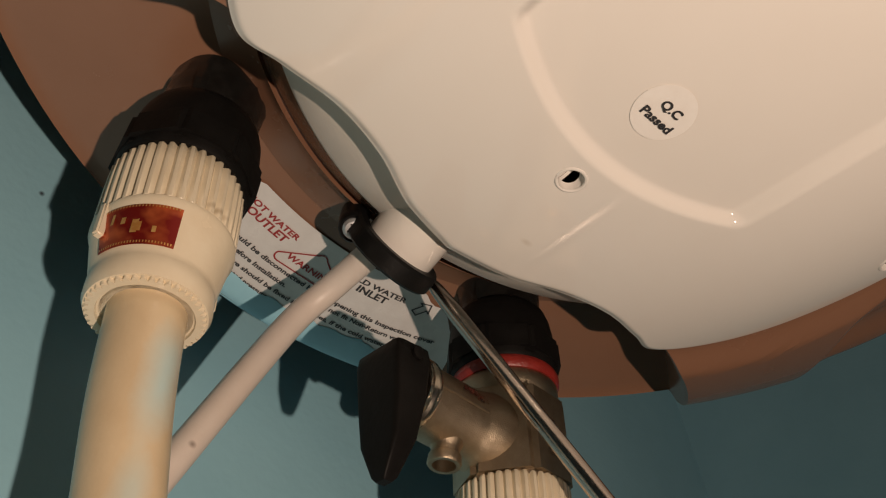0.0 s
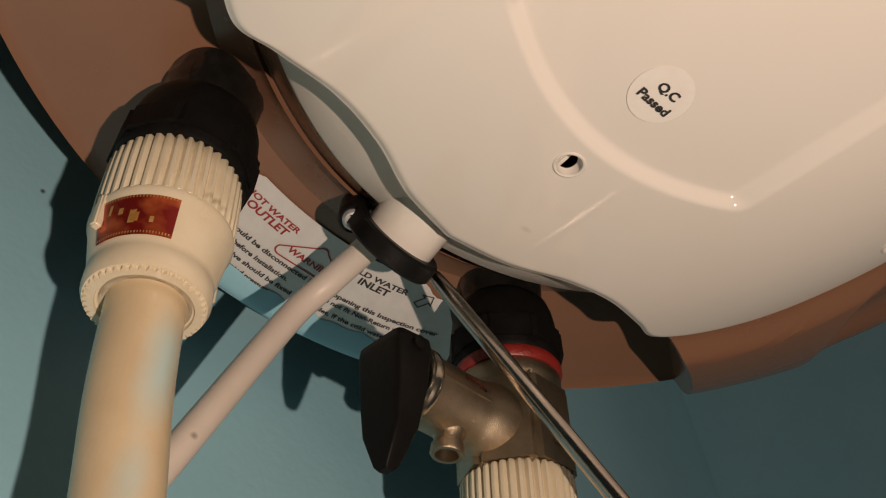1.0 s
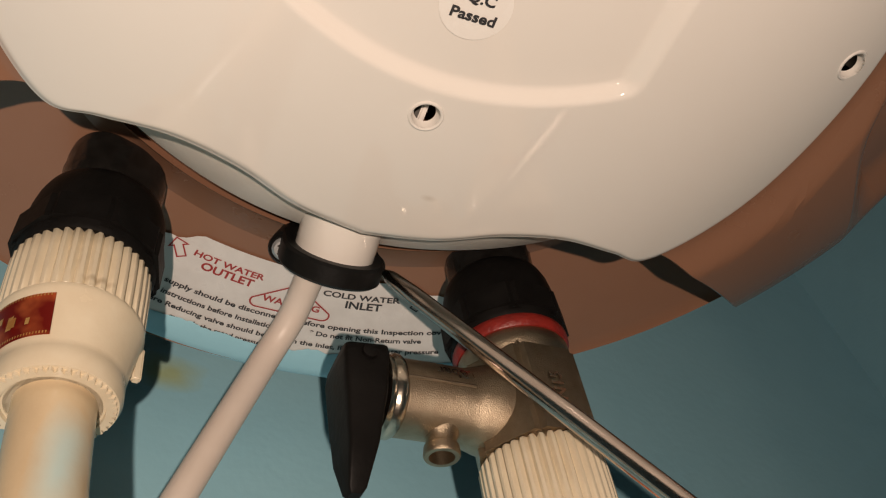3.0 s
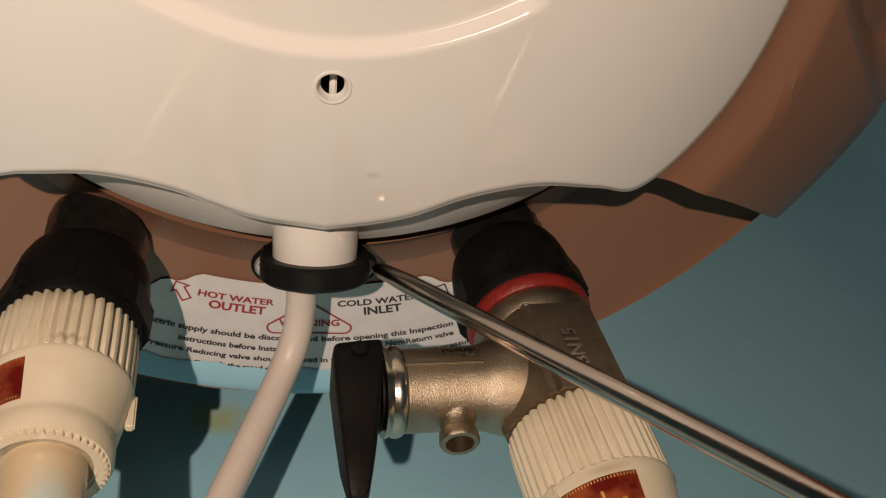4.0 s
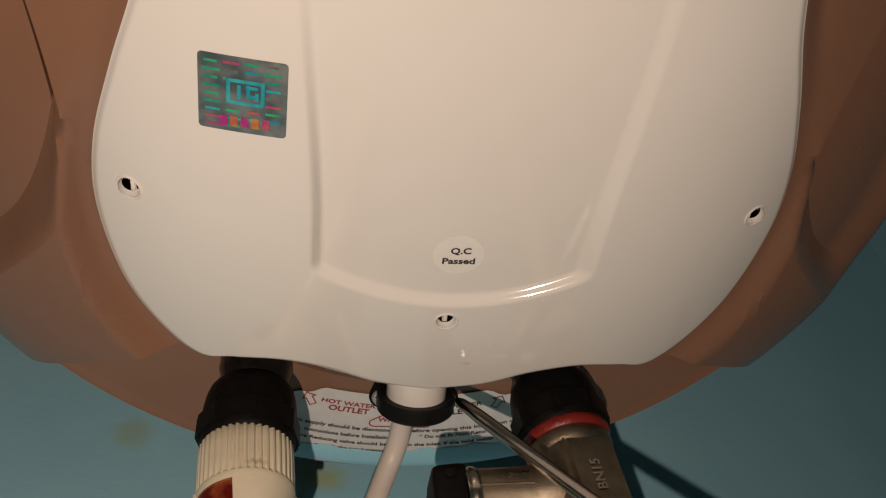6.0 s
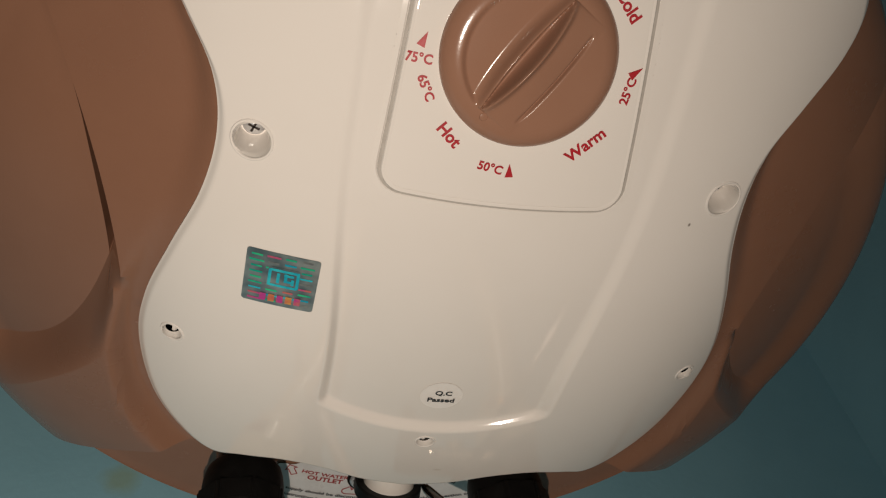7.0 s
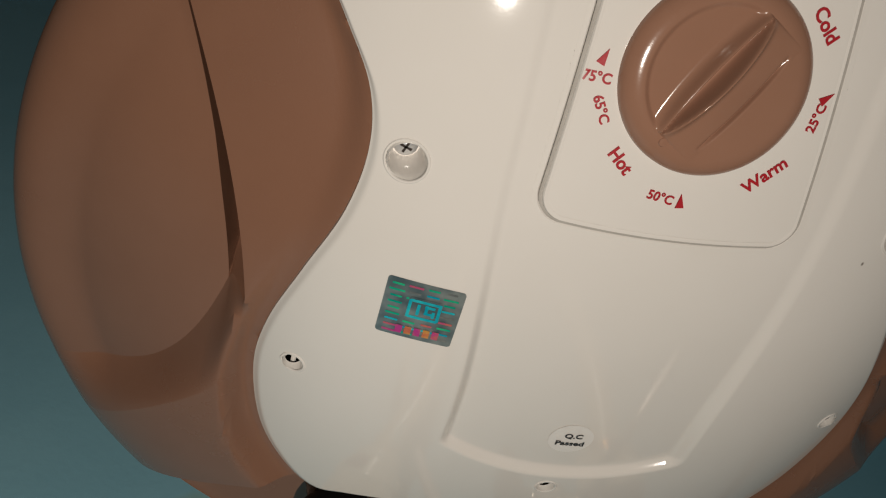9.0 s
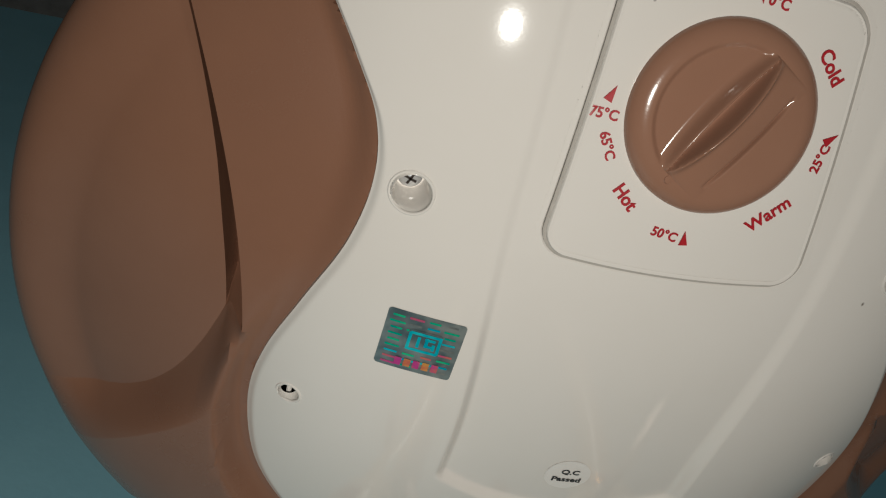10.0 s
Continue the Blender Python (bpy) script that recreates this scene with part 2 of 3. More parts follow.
tagged(part("wall_west", box((-1.3, -1.6, -1.7), (-1.2, WALL_Y + 0.12, 0.627)), BLUE), "blue painted plaster side wall", "wall", kind="structure")
tagged(part("wall_south", box((-1.3, -1.7, -1.7), (0.415, -1.6, 0.627)), BLUE), "blue painted plaster wall facing the heater", "wall", kind="structure")
tagged(part("floor", box((-1.3, -1.7, -1.8), (0.415, WALL_Y + 0.12, -1.7)), TILE), "grey stone bathroom floor", "floor", kind="structure")
tagged(part("ceiling", box((-1.3, -1.7, 0.627), (0.415, WALL_Y + 0.12, 0.72)), TILE), "bare grey ceiling over the heater", "ceiling", kind="structure")

# ---- the water heater ----
heater = thing("water_heater", (MID.x, MID.y, 0.05), "brown and ivory storage water heater hung on a blue wall", "water heater")


def plate_z(x, y):
    """Underside of the ivory cover: a shallow bowl."""
    x = max(min(x, 0.095), -0.095)
    return 0.00203 + 0.617 * x * x + 0.2104 * y + 1.61 * y * y + 163 * x ** 4


# half outline of the cover, from the rear middle round to the front middle
HALF = [(0, 0.0375), (0.016, 0.034), (0.030, 0.0275), (0.044, 0.0245), (0.058, 0.026), (0.0685, 0.0275), (0.079, 0.016), (0.087, -0.001), (0.0905, -0.025),
        (0.088, -0.045), (0.081, -0.066), (0.0735, -0.086), (0.0705, -0.103), (0.0725, -0.117), (0.080, -0.130), (0.0885, -0.143), (0.0905, -0.154), (0.083, -0.166), (0.060, -0.176), (0, -0.183)]
SIDE = [Vector((x, y, 0)) for x, y in HALF]
EDGE = curve(SIDE, 10)
OUTLINE = EDGE + [Vector((-p.x, p.y, 0)) for p in EDGE[-2:0:-1]]
HUB = Vector((0, -0.075, 0))


def reach(a):
    """Distance from the hub to the cover's outline at the angle a."""
    best = None
    for p, q in zip(OUTLINE, OUTLINE[1:] + OUTLINE[:1]):
        u, v = p - HUB, q - HUB
        d = Vector((math.cos(a), math.sin(a), 0))
        den = d.x * (v.y - u.y) - d.y * (v.x - u.x)
        if abs(den) < 1e-12:
            continue
        s = (u.x * (v.y - u.y) - u.y * (v.x - u.x)) / den
        k = (u.x * d.y - u.y * d.x) / den
        if s > 0 and -1e-6 <= k <= 1 + 1e-6:
            best = s if best is None else max(best, s)
    return best


NANG = 900
REACH = [reach(2 * math.pi * k / NANG) for k in range(NANG)]


def inside(x, y):
    """How far out towards the cover's outline a place lies: 1 on it."""
    a = math.atan2(y - HUB.y, x - HUB.x) / (2 * math.pi) * NANG
    k = math.floor(a)
    f = a - k
    r = REACH[k % NANG] * (1 - f) + REACH[(k + 1) % NANG] * f
    return math.hypot(x - HUB.x, y - HUB.y) / r


# rounded border of the raised plate under the dial
DIAL = Vector((-0.0008, -0.1345, 0))
corner = []
for cx, cy, a0, r in ((-0.0245, -0.1035, 90, 0.0065), (-0.0205, -0.1525, 180, 0.0085), (0.0180, -0.1535, 270, 0.0085), (0.0250, -0.1045, 0, 0.0065)):
    for k in range(9):
        a = radians(a0 + 90 * k / 8)
        corner.append((cx + r * math.cos(a), cy + r * math.sin(a)))
border = []
for k, (x0, y0) in enumerate(corner):
    x1, y1 = corner[(k + 1) % len(corner)]
    n = max(1, int(math.hypot(x1 - x0, y1 - y0) / 0.0015))
    bow = 0.0012 if abs(x1 - x0) > 0.02 else 0.0
    for i in range(n):
        f = i / n
        border.append(Vector((x0 + (x1 - x0) * f, y0 + (y1 - y0) * f + math.copysign(bow * 4 * f * (1 - f), y0 + 0.13), 0)))
PLATE = sorted((math.atan2(p.y - DIAL.y, p.x - DIAL.x), (p - DIAL).length) for p in border)
PLATE_A, PLATE_R = [a for a, r in PLATE], [r for a, r in PLATE]


def plate_gap(x, y):
    """How far inside the dial plate's border a place lies, along the way from the dial; below 0 outside."""
    if abs(x) > 0.045 or y > -0.085:
        return -1.0
    a = math.atan2(y - DIAL.y, x - DIAL.x)
    return float(np.interp(a, PLATE_A, PLATE_R, period=2 * math.pi)) - math.hypot(x - DIAL.x, y - DIAL.y)


def panel_in(x, y):
    """1 inside the sunk middle panel of the cover, 0 outside; its right-hand slope is the wider one."""
    half = 0.0350 + 0.0045 * step(-y, 0.03, 0.11)
    low = -0.0065 - 8.5 * x * x
    side = step(half - abs(x), -0.0026, 0.0022) if x > 0 else step(half - abs(x), -0.0016, 0.0016)
    return side * step(low - y, -0.0019, 0.0019)


def panel_z(x, y):
    return plate_z(x, y) + (0.0026 - 0.0018 * step(-y, 0.03, 0.10)) * panel_in(x, y)


def cover_z(x, y):
    up = step(plate_gap(x, y), -0.0002, 0.0006)
    z = panel_z(x, y)
    gap = plate_gap(x, y)
    if -0.0018 < gap < 0.0002:
        z += 0.0026
    return z + (plate_z(x, y) - 0.0002 - z) * up if up else z


HOLES = [(0.0005, 0.001, 0.0031), (-0.080, -0.034, 0.0031), (0.080, -0.034, 0.0031), (-0.062, -0.1035, 0.0049), (0.062, -0.1035, 0.0049)]
rings = 210
grid = []
for i in range(rings + 1):
    s = i / rings
    row = []
    for k in range(NANG):
        a = 2 * math.pi * k / NANG
        p = HUB + Vector((math.cos(a), math.sin(a), 0)) * REACH[k] * max(s, 0.004)
        gap = (1 - s) * REACH[k]
        z = cover_z(p.x, p.y) + 0.0011 * (1 - step(gap, 0, 0.0028)) ** 2
        row.append((p.x, p.y, z))
    grid.append(row)
for drop, shrink in ((0.0022, 0.0), (0.0055, 0.0006), (0.013, 0.0016), (0.024, 0.003)):
    grid.append([(x + (HUB.x - x) * shrink / 0.09, y + (HUB.y - y) * shrink / 0.09, grid[rings][k][2] + drop) for k, (x, y, z) in enumerate(grid[rings])])
bm, rows = sheet(grid, closed_v=True)
bm.faces.new(rows[0])
for hx, hy, hr in HOLES:
    near = [f for f in bm.faces if math.hypot(f.calc_center_median().x - hx, f.calc_center_median().y - hy) < hr + 0.0001 and f.calc_center_median().z < 0.03]
    bmesh.ops.delete(bm, geom=near, context="FACES")
    bmesh.ops.delete(bm, geom=[v for v in bm.verts if not v.link_faces], context="VERTS")
    loop = [v for v in bm.verts if v.is_boundary and (v.co.x - hx) ** 2 + (v.co.y - hy) ** 2 < (hr + 0.005) ** 2]
    for v in loop:
        d = Vector((v.co.x - hx, v.co.y - hy, 0)).normalized() * hr
        v.co.x, v.co.y = hx + d.x, hy + d.y
        v.co.z = cover_z(v.co.x, v.co.y)
    loop.sort(key=lambda v: math.atan2(v.co.y - hy, v.co.x - hx))
    ring = [v for v in loop]
    for narrow, deep in ((0.9, 0.0004), (0.84, 0.0014), (0.70, 0.0022 if hr < 0.004 else 0.0085)):
        nxt = [bm.verts.new((hx + (v.co.x - hx) * narrow, hy + (v.co.y - hy) * narrow, cover_z(hx, hy) + deep)) for v in loop]
        for j in range(len(loop)):
            bm.faces.new((ring[j], ring[(j + 1) % len(loop)], nxt[(j + 1) % len(loop)], nxt[j]))
        ring = nxt
    if hr > 0.004:
        bm.faces.new(ring)
cover = part("cover", bm, IVORY, heater, "glossy ivory plastic service cover")


def on_cover(x0, y0, turn=0.0, lift=0.00025):
    """Lays flat forms on the cover, reading from below, turned anticlockwise as seen."""
    c, s = math.cos(radians(turn)), math.sin(radians(turn))

    def put(u, v, h):
        x, y = x0 + u * c - v * s, y0 - (u * s + v * c)
        return Vector((x, y, cover_z(x, y) - lift - h))
    return put


def disc(put, rings=6, n=40, radius=0.006):
    bm, rows = sheet([[put(radius * i / rings * math.cos(2 * math.pi * j / n), radius * i / rings * math.sin(2 * math.pi * j / n), 0) for j in range(n)] for i in range(1, rings + 1)], closed_v=True)
    bm.faces.new(rows[0])
    return bm


def patch(put, w, h, round_by=0.001, n=10):
    """A thin rounded rectangle laid on a surface."""
    cols = [-w / 2 + round_by * (1 - math.cos(math.pi / 2 * k / 5)) for k in range(5)] + [-w / 2 + round_by + (w - 2 * round_by) * k / n for k in range(n + 1)] + [w / 2 - round_by * (1 - math.cos(math.pi / 2 * k / 5)) for k in range(4, -1, -1)]
    rows = []
    for u in cols:
        edge = max(round_by - (w / 2 - abs(u)), 0.0)
        half = h / 2 - round_by + math.sqrt(max(round_by ** 2 - edge ** 2, 0.0))
        rows.append([put(u, half * (2 * j / n - 1), 0) for j in range(n + 1)])
    return sheet(rows)[0]


def triangle(put, w, h):
    bm = bmesh.new()
    bm.faces.new([bm.verts.new(put(*p, 0.0001)) for p in ((-w / 2, -h / 2), (w / 2, -h / 2), (0, h / 2))])
    return bm


# soft moulded lips round the holes
for hx, hy, hr in HOLES:
    lip = []
    for k in range(41):
        a = 2 * math.pi * k / 40
        x, y = hx + hr * 1.01 * math.cos(a), hy + hr * 1.01 * math.sin(a)
        lip.append(Vector((x, y, cover_z(x, y) + 0.00012)))
    part("hole_lip", pipe(lip, 0.00042, 8), IVORY, cover)

# screws in the two deep holes, and what shows through the small ones
for hx, hy, hr in HOLES:
    z = cover_z(hx, hy)
    if hr > 0.004:
        bm = lathe([(0.0005, 0.0014), (0.0018, 0.0017), (0.0028, 0.0026), (0.0031, 0.0036)], (hx, hy, z + 0.0050), n=28)
        part("cover_screw", bm, ZINC, cover, "zinc cross-head screw")
        # cross slots are solid dark bars, their shade given as colour
        for a in (0.4, 0.4 + math.pi / 2):
            b2 = box((-0.0015, -0.00028, -0.0003), (0.0015, 0.00028, 0.0008))
            b2.transform(Matrix.Translation((hx, hy, z + 0.0066)) @ Matrix.Rotation(a, 4, "Z"))
            part("screw_slot", b2, DARK, cover)
    else:
        b2 = box((hx - 0.0005, hy - 0.004, z + 0.0034), (hx + 0.0008, hy + 0.004, z + 0.0075), 0.0003)
        part("boss", b2, IVORY, cover)

# words and marks round the dial: place, turn, size
DIAL_WORDS = [
    ("75°C", -0.0264, -0.1307, -1, 0.0031),
    ("65°C", -0.0237, -0.1242, -60, 0.0031),
    ("Hot", -0.0162, -0.1138, -40, 0.0042),
    ("50°C", -0.0044, -0.1069, -8, 0.0031),
    ("Warm", 0.0181, -0.1158, 47, 0.0042),
    ("25°C", 0.0251, -0.1302, 82, 0.0031),
    ("Cold", 0.0198, -0.1492, -47, 0.0042),
    ("0°C", 0.0037, -0.1592, -6, 0.0031),
]
DIAL_MARKS = [
    (-0.0259, -0.1352, -20),
    (0.0005, -0.1069, 9),
    (0.0259, -0.1349, -48),
    (-0.0004, -0.1600, -160),
]
tilt = Vector((0, -0.245, -1)).normalized()
dial_at = Vector((DIAL.x, DIAL.y, cover_z(DIAL.x, DIAL.y) + 0.0005))


def on_knob(u, v, h):
    """u to the right and v towards the front, seen from below."""
    right = Vector((1, 0, 0))
    up = right.cross(tilt) * -1
    return dial_at + right * u + up * v + tilt * h


grip_dir = Vector((0.52, 0.854))
side_dir = Vector((grip_dir.y, -grip_dir.x))


def knob_h(u, v):
    """Height of the knob's face: round shoulder, hollow grip between two lips, a fold beside it."""
    r = math.hypot(u, v)
    c = Vector((u, v))
    across, along = c.dot(side_dir) + 0.002, c.dot(grip_dir)
    h = 0.0002 + 0.0034 * math.sqrt(max(1 - (max(r - 0.0168, 0) / 0.0047) ** 2, 0)) + 0.0008 * (1 - (r / 0.0215) ** 2)
    amp = math.sqrt(max(1 - (along / 0.0162) ** 2, 0))
    half = 0.0021 * amp ** 1.6
    h -= 0.0010 * step(0.0168 - r, 0, 0.0016) * step(-across - half, 0.0002, 0.003)
    h += 0.0022 * amp * math.exp(-((abs(across) - half) / 0.0010) ** 2)
    if abs(across) < half:
        h -= 0.0022 * amp * (1 - (across / half) ** 2) ** 2
    if across < 0.0098:
        h += 0.0019 * amp * (1 - max(across - half, 0) / (0.0098 - half)) ** 0.8 * step(across, -half - 0.0012, half + 0.0012)
    if abs(along) < 0.0135:
        h -= 0.0013 * math.exp(-((across - 0.0096 + 4.0 * along * along) / 0.0004) ** 2) * (1 - (along / 0.0135) ** 4)
    return h


pts = []
for i in range(151):
    r = 0.0213 * max(i / 150, 0.004)
    pts.append([on_knob(r * math.cos(2 * math.pi * k / 400), r * math.sin(2 * math.pi * k / 400), knob_h(r * math.cos(2 * math.pi * k / 400), r * math.sin(2 * math.pi * k / 400))) for k in range(400)])
for deep in (-0.0008, -0.006):
    pts.append([on_knob(0.0214 * math.cos(2 * math.pi * k / 400), 0.0214 * math.sin(2 * math.pi * k / 400), deep) for k in range(400)])
bm, made = sheet(pts, closed_v=True)
bm.faces.new(made[0])
knob = part("knob", bm, KNOB, heater, "brown round thermostat knob with a hollow raised grip")
dot = on_knob(-0.0095 + 0.0006, -0.0145, knob_h(-0.0089, -0.0145) - 0.0002)
part("pointer_dot", lathe([(0.0011, 0), (0.0009, 0.0004), (0.0003, 0.0005)], dot, tilt, 16), KNOB, knob)
for text, x, y, turn, size in DIAL_WORDS:
    part("dial_word", words(text, size, on_cover(x, y, turn), bold=0.028), RED_INK, cover, "red printed dial word", smooth=False)
for x, y, turn in DIAL_MARKS:
    part("dial_mark", triangle(on_cover(x, y, turn), 0.0021, 0.0036), RED_INK, cover, smooth=False)
pts = []
for k, p in enumerate(border):
    d = (border[(k + 1) % len(border)] - border[k - 1]).normalized()
    n = Vector((d.y, -d.x, 0))
    top = plate_z(p.x, p.y) - 0.0002
    row = []
    for off, z in ((-0.0013, 0.00005), (-0.0008, -0.00012), (-0.0003, -0.00010), (0.0000, 0.0003), (0.0001, 0.0019), (0.0008, 0.0020), (0.00085, None), (0.0012, None), (0.0024, None)):
        q = p + n * off
        if z is None:
            z = panel_z(q.x, q.y) - top + {0.00085: 0.0002, 0.0012: -0.0001, 0.0024: -0.00004}[off]
        row.append((q.x, q.y, top + z))
    pts.append(row)
edge_of_plate = part("dial_border", sheet(pts, closed_u=True)[0], IVORY, cover, "moulded edge of the dial plate")
# grey strip that colours in the shade of the gap round the dial plate
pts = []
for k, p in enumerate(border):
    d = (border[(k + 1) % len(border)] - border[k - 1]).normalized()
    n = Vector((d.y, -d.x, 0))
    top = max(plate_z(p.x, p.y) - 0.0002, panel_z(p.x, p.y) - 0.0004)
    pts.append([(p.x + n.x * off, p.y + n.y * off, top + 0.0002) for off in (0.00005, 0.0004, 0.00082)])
part("gap", sheet(pts, closed_u=True)[0], GAP_SHADE, edge_of_plate, "grey strip painted as shade in the gap round the dial plate")
def on_front(u, v, h):
    """Flush with the cover in front of the dial, bridging the plate's edge."""
    x, y = u - 0.001, -0.1685 - v
    return Vector((x, y, plate_z(x, y) - 0.0009 - h))


part("display", patch(on_front, 0.034, 0.008), GLASS_BLACK, cover, "dark display window")

# stickers
qc = part("quality_sticker", disc(on_cover(0.001, -0.0225, 0, 0.0002), radius=0.0066), WHITE_STICKER, heater, "round white sticker with black lettering")
part("lettering", words("Q.C", 0.0028, on_cover(0.0014, -0.0240, 2, 0.0004), stretch=1.1, bold=0.03), INK, qc, smooth=False)
part("lettering", words("Passed", 0.0028, on_cover(0.0012, -0.0205, 2, 0.0004), stretch=1.15, bold=0.03), INK, qc, smooth=False)
holo = part("hologram_sticker", patch(on_cover(-0.0515, -0.0645, -2, 0.0002), 0.0192, 0.0178, 0.0009), SILVER_FOIL, heater, "square dark rainbow hologram sticker")
random.seed(4)
for j in range(9):
    for i in range(4):
        w = random.uniform(0.0026, 0.0040)
        part("foil_bar", patch(on_cover(-0.0515 - 0.0066 + i * 0.0044, -0.0645 - 0.0074 + j * 0.00185, -2, 0.0003), w, 0.0006, 0.0001, 2), random.choice((GREEN_FOIL, CYAN_FOIL, GREEN_FOIL, PINK_FOIL, GREY_FOIL)), holo, smooth=False)
part("emblem", patch(on_cover(-0.0508, -0.0655, -2, 0.0004), 0.0085, 0.0068, 0.001, 4), SILVER_FOIL, holo)
for dx, dy, w, h in ((0, 0.0025, 0.0074, 0.0008), (0, -0.0026, 0.0074, 0.0008), (-0.0037, 0, 0.0008, 0.0056), (0.0037, 0, 0.0008, 0.0056), (-0.0014, 0, 0.0008, 0.0034), (0.0014, 0.0012, 0.0026, 0.0008), (0.0014, -0.0008, 0.0026, 0.0008), (0.0006, 0.0006, 0.0008, 0.0024), (0.0024, -0.0008, 0.0008, 0.002)):
    part("emblem_bar", patch(on_cover(-0.0508 + dx, -0.0655 - dy, -2, 0.0005), w, h, 0.0002, 2), CYAN_FOIL, holo, smooth=False)
for i in range(5):
    part("brand_bar", patch(on_cover(-0.0558 + i * 0.0023, -0.0583, -2, 0.0005), 0.0017, 0.0025, 0.0002, 2), (PINK_FOIL, ORANGE_FOIL)[i % 2], holo, smooth=False)


# brown end cap: dome in front, flat recess at the rear
def cap_z(x, y):
    r = min(math.hypot(x - MID.x, y - MID.y) / RIM, 0.9999)
    return 0.049 - 0.047 * (1 - r ** 2.36) ** 0.625


CUT = 0.0275
SHELF, LIP = -0.050, -0.036     # rows of the dome at which the scoops' floor ends, and the ramp behind it


def scoop_edge(y):
    """Half width at which the inner side of the finger scoops stands."""
    d = max(-0.052 - y, 0.0)
    return min(0.0945 + 0.10 * d + 2.5 * d * d, 0.93 * math.sqrt(max(RIM ** 2 - (y - MID.y) ** 2, 1e-9)))


def slim(y):
    """The slot beside a scoop narrows towards the front."""
    return 0.35 + 0.75 * step(y, -0.140, -0.070)


def bent(row, ax):
    """Place of a row of the dome at the half width ax: the floor's end and the lip bend towards the wall."""
    u = max(ax - scoop_edge(row) - 0.0048, 0.0) if row < SHELF else max(ax - 0.0945 - 0.0048 * max(LIP - row, 0) / (LIP - SHELF), 0.0)
    shelf = SHELF + 0.0583 * (1 - math.exp(-u / 0.0170))
    lip = LIP + 0.0150 * (1 - math.exp(-u / 0.0030)) + 0.98 * u
    if row <= SHELF:
        front = MID.y - RIM
        return front + (row - front) * (shelf - front) / (SHELF - front)
    if row <= LIP:
        return shelf + (lip - shelf) * (row - SHELF) / (LIP - SHELF)
    end = max(cut_y(ax), lip + 0.004)
    return lip + (end - lip) * (row - LIP) / (CUT - LIP)


def scoop(x, y, row):
    """Depth of the finger scoops on both sides."""
    ax = abs(x)
    if ax < 0.08 or row > LIP:
        return 0.0
    near = RIM - math.hypot(x - MID.x, y - MID.y)
    deep = 0.0118 * step(row, -0.175, -0.070) * step(near, -0.004, 0.022)
    d = (ax - scoop_edge(row)) / slim(row)
    if row <= SHELF:
        slot = 0.015 * (step(d, -0.0001, 0.0004) - step(d, 0.0042, 0.0050)) * step(row, -0.136, -0.108) * step(-row, 0.0490, 0.0515)
        return slot + deep * step(d, -0.0002, 0.0044)
    s = (row - SHELF) / (LIP - SHELF)
    fall = 0.8 * (1 - s) ** 1.15 + 0.2 * (1 - step(s, 0.0, 0.9))
    return deep * fall * step(ax - 0.0945, -0.0010 - 0.005 * s, 0.0044 + 0.010 * s) * (1 - s + s * step(inside(x, y), 1.02, 1.15))


def rear_edge(x):
    """Rear edge of the cover at x."""
    for p, q in zip(EDGE, EDGE[1:]):
        if p.x <= abs(x) <= q.x:
            return p.y + (q.y - p.y) * (abs(x) - p.x) / max(q.x - p.x, 1e-6)
    return 0.026


def cut_y(x):
    """Where the dome ends towards the wall."""
    ax = abs(x)
    if ax < 0.066:
        return rear_edge(x) - 0.0045
    if ax < 0.068:
        return 0.0230 + 0.0022 * (ax - 0.066) / 0.002
    return 0.0252 + 0.0146 * ((ax - 0.068) / 0.0394) ** 1.6


GROOVE = (-0.006, -0.004, -0.0022, -0.0010, -0.0004, -0.0001, 0.0002, 0.0004, 0.0022, 0.0036, 0.0042, 0.0046, 0.0050, 0.0062, 0.0085)
front = MID.y - RIM
nominal = [SHELF + (front - SHELF) * (1 - math.sin(math.pi / 2 * k / 190)) for k in range(190)]
nominal += [SHELF + (LIP - SHELF) * k / 40 for k in range(40)] + [LIP + (CUT - LIP) * k / 130 for k in range(131)]
lines = len(nominal) - 1
grid = []
for ynom in nominal:
    w = math.sqrt(max(RIM ** 2 - (ynom - MID.y) ** 2, 1e-9)) * 0.9995
    e = scoop_edge(ynom)
    k = min(slim(ynom), (w - e) / 0.012, e / 0.03)
    half = [i / 70 * (e - 0.007 * k) for i in range(71)] + [e + g * k for g in GROOVE]
    last = half[-1]
    half += [last + (w - last) * (1 - (1 - i / 70) ** 1.5) for i in range(1, 71)]
    row = []
    for x in [-h for h in half[:0:-1]] + half:
        x0, out = x, max((abs(x) - last) / (w - last), 0.0)
        for turn in range(8):
            y = bent(ynom, abs(x))
            if out > 0:
                room = math.sqrt(max(RIM ** 2 - (y - MID.y) ** 2, 1e-9)) * 0.9995
                x = math.copysign(last + max(room - last, 0.001) * out, x0) + MID.x * out
        r = math.hypot(x - MID.x, y - MID.y)
        if r > RIM * 0.9995:
            f = RIM * 0.9995 / r
            x, y = MID.x + (x - MID.x) * f, MID.y + (y - MID.y) * f
        z = cap_z(x, y) + scoop(x, y, ynom)
        t = inside(x, y)
        if t < 1.11:
            floor_z = plate_z(x, y) + 0.0024 + 0.014 * step(0.985 - t, 0, 0.03)
            z = z + (floor_z - z) * (1 - step(t, 1.0, 1.11))
        row.append((x, y, min(z, 0.0505)))
    grid.append(row)
for dy, top in ((0.0006, 0.0012), (0.0016, 0.1)):
    grid.append([(x, y + dy, min(z + top, 0.0515)) for x, y, z in grid[lines]])
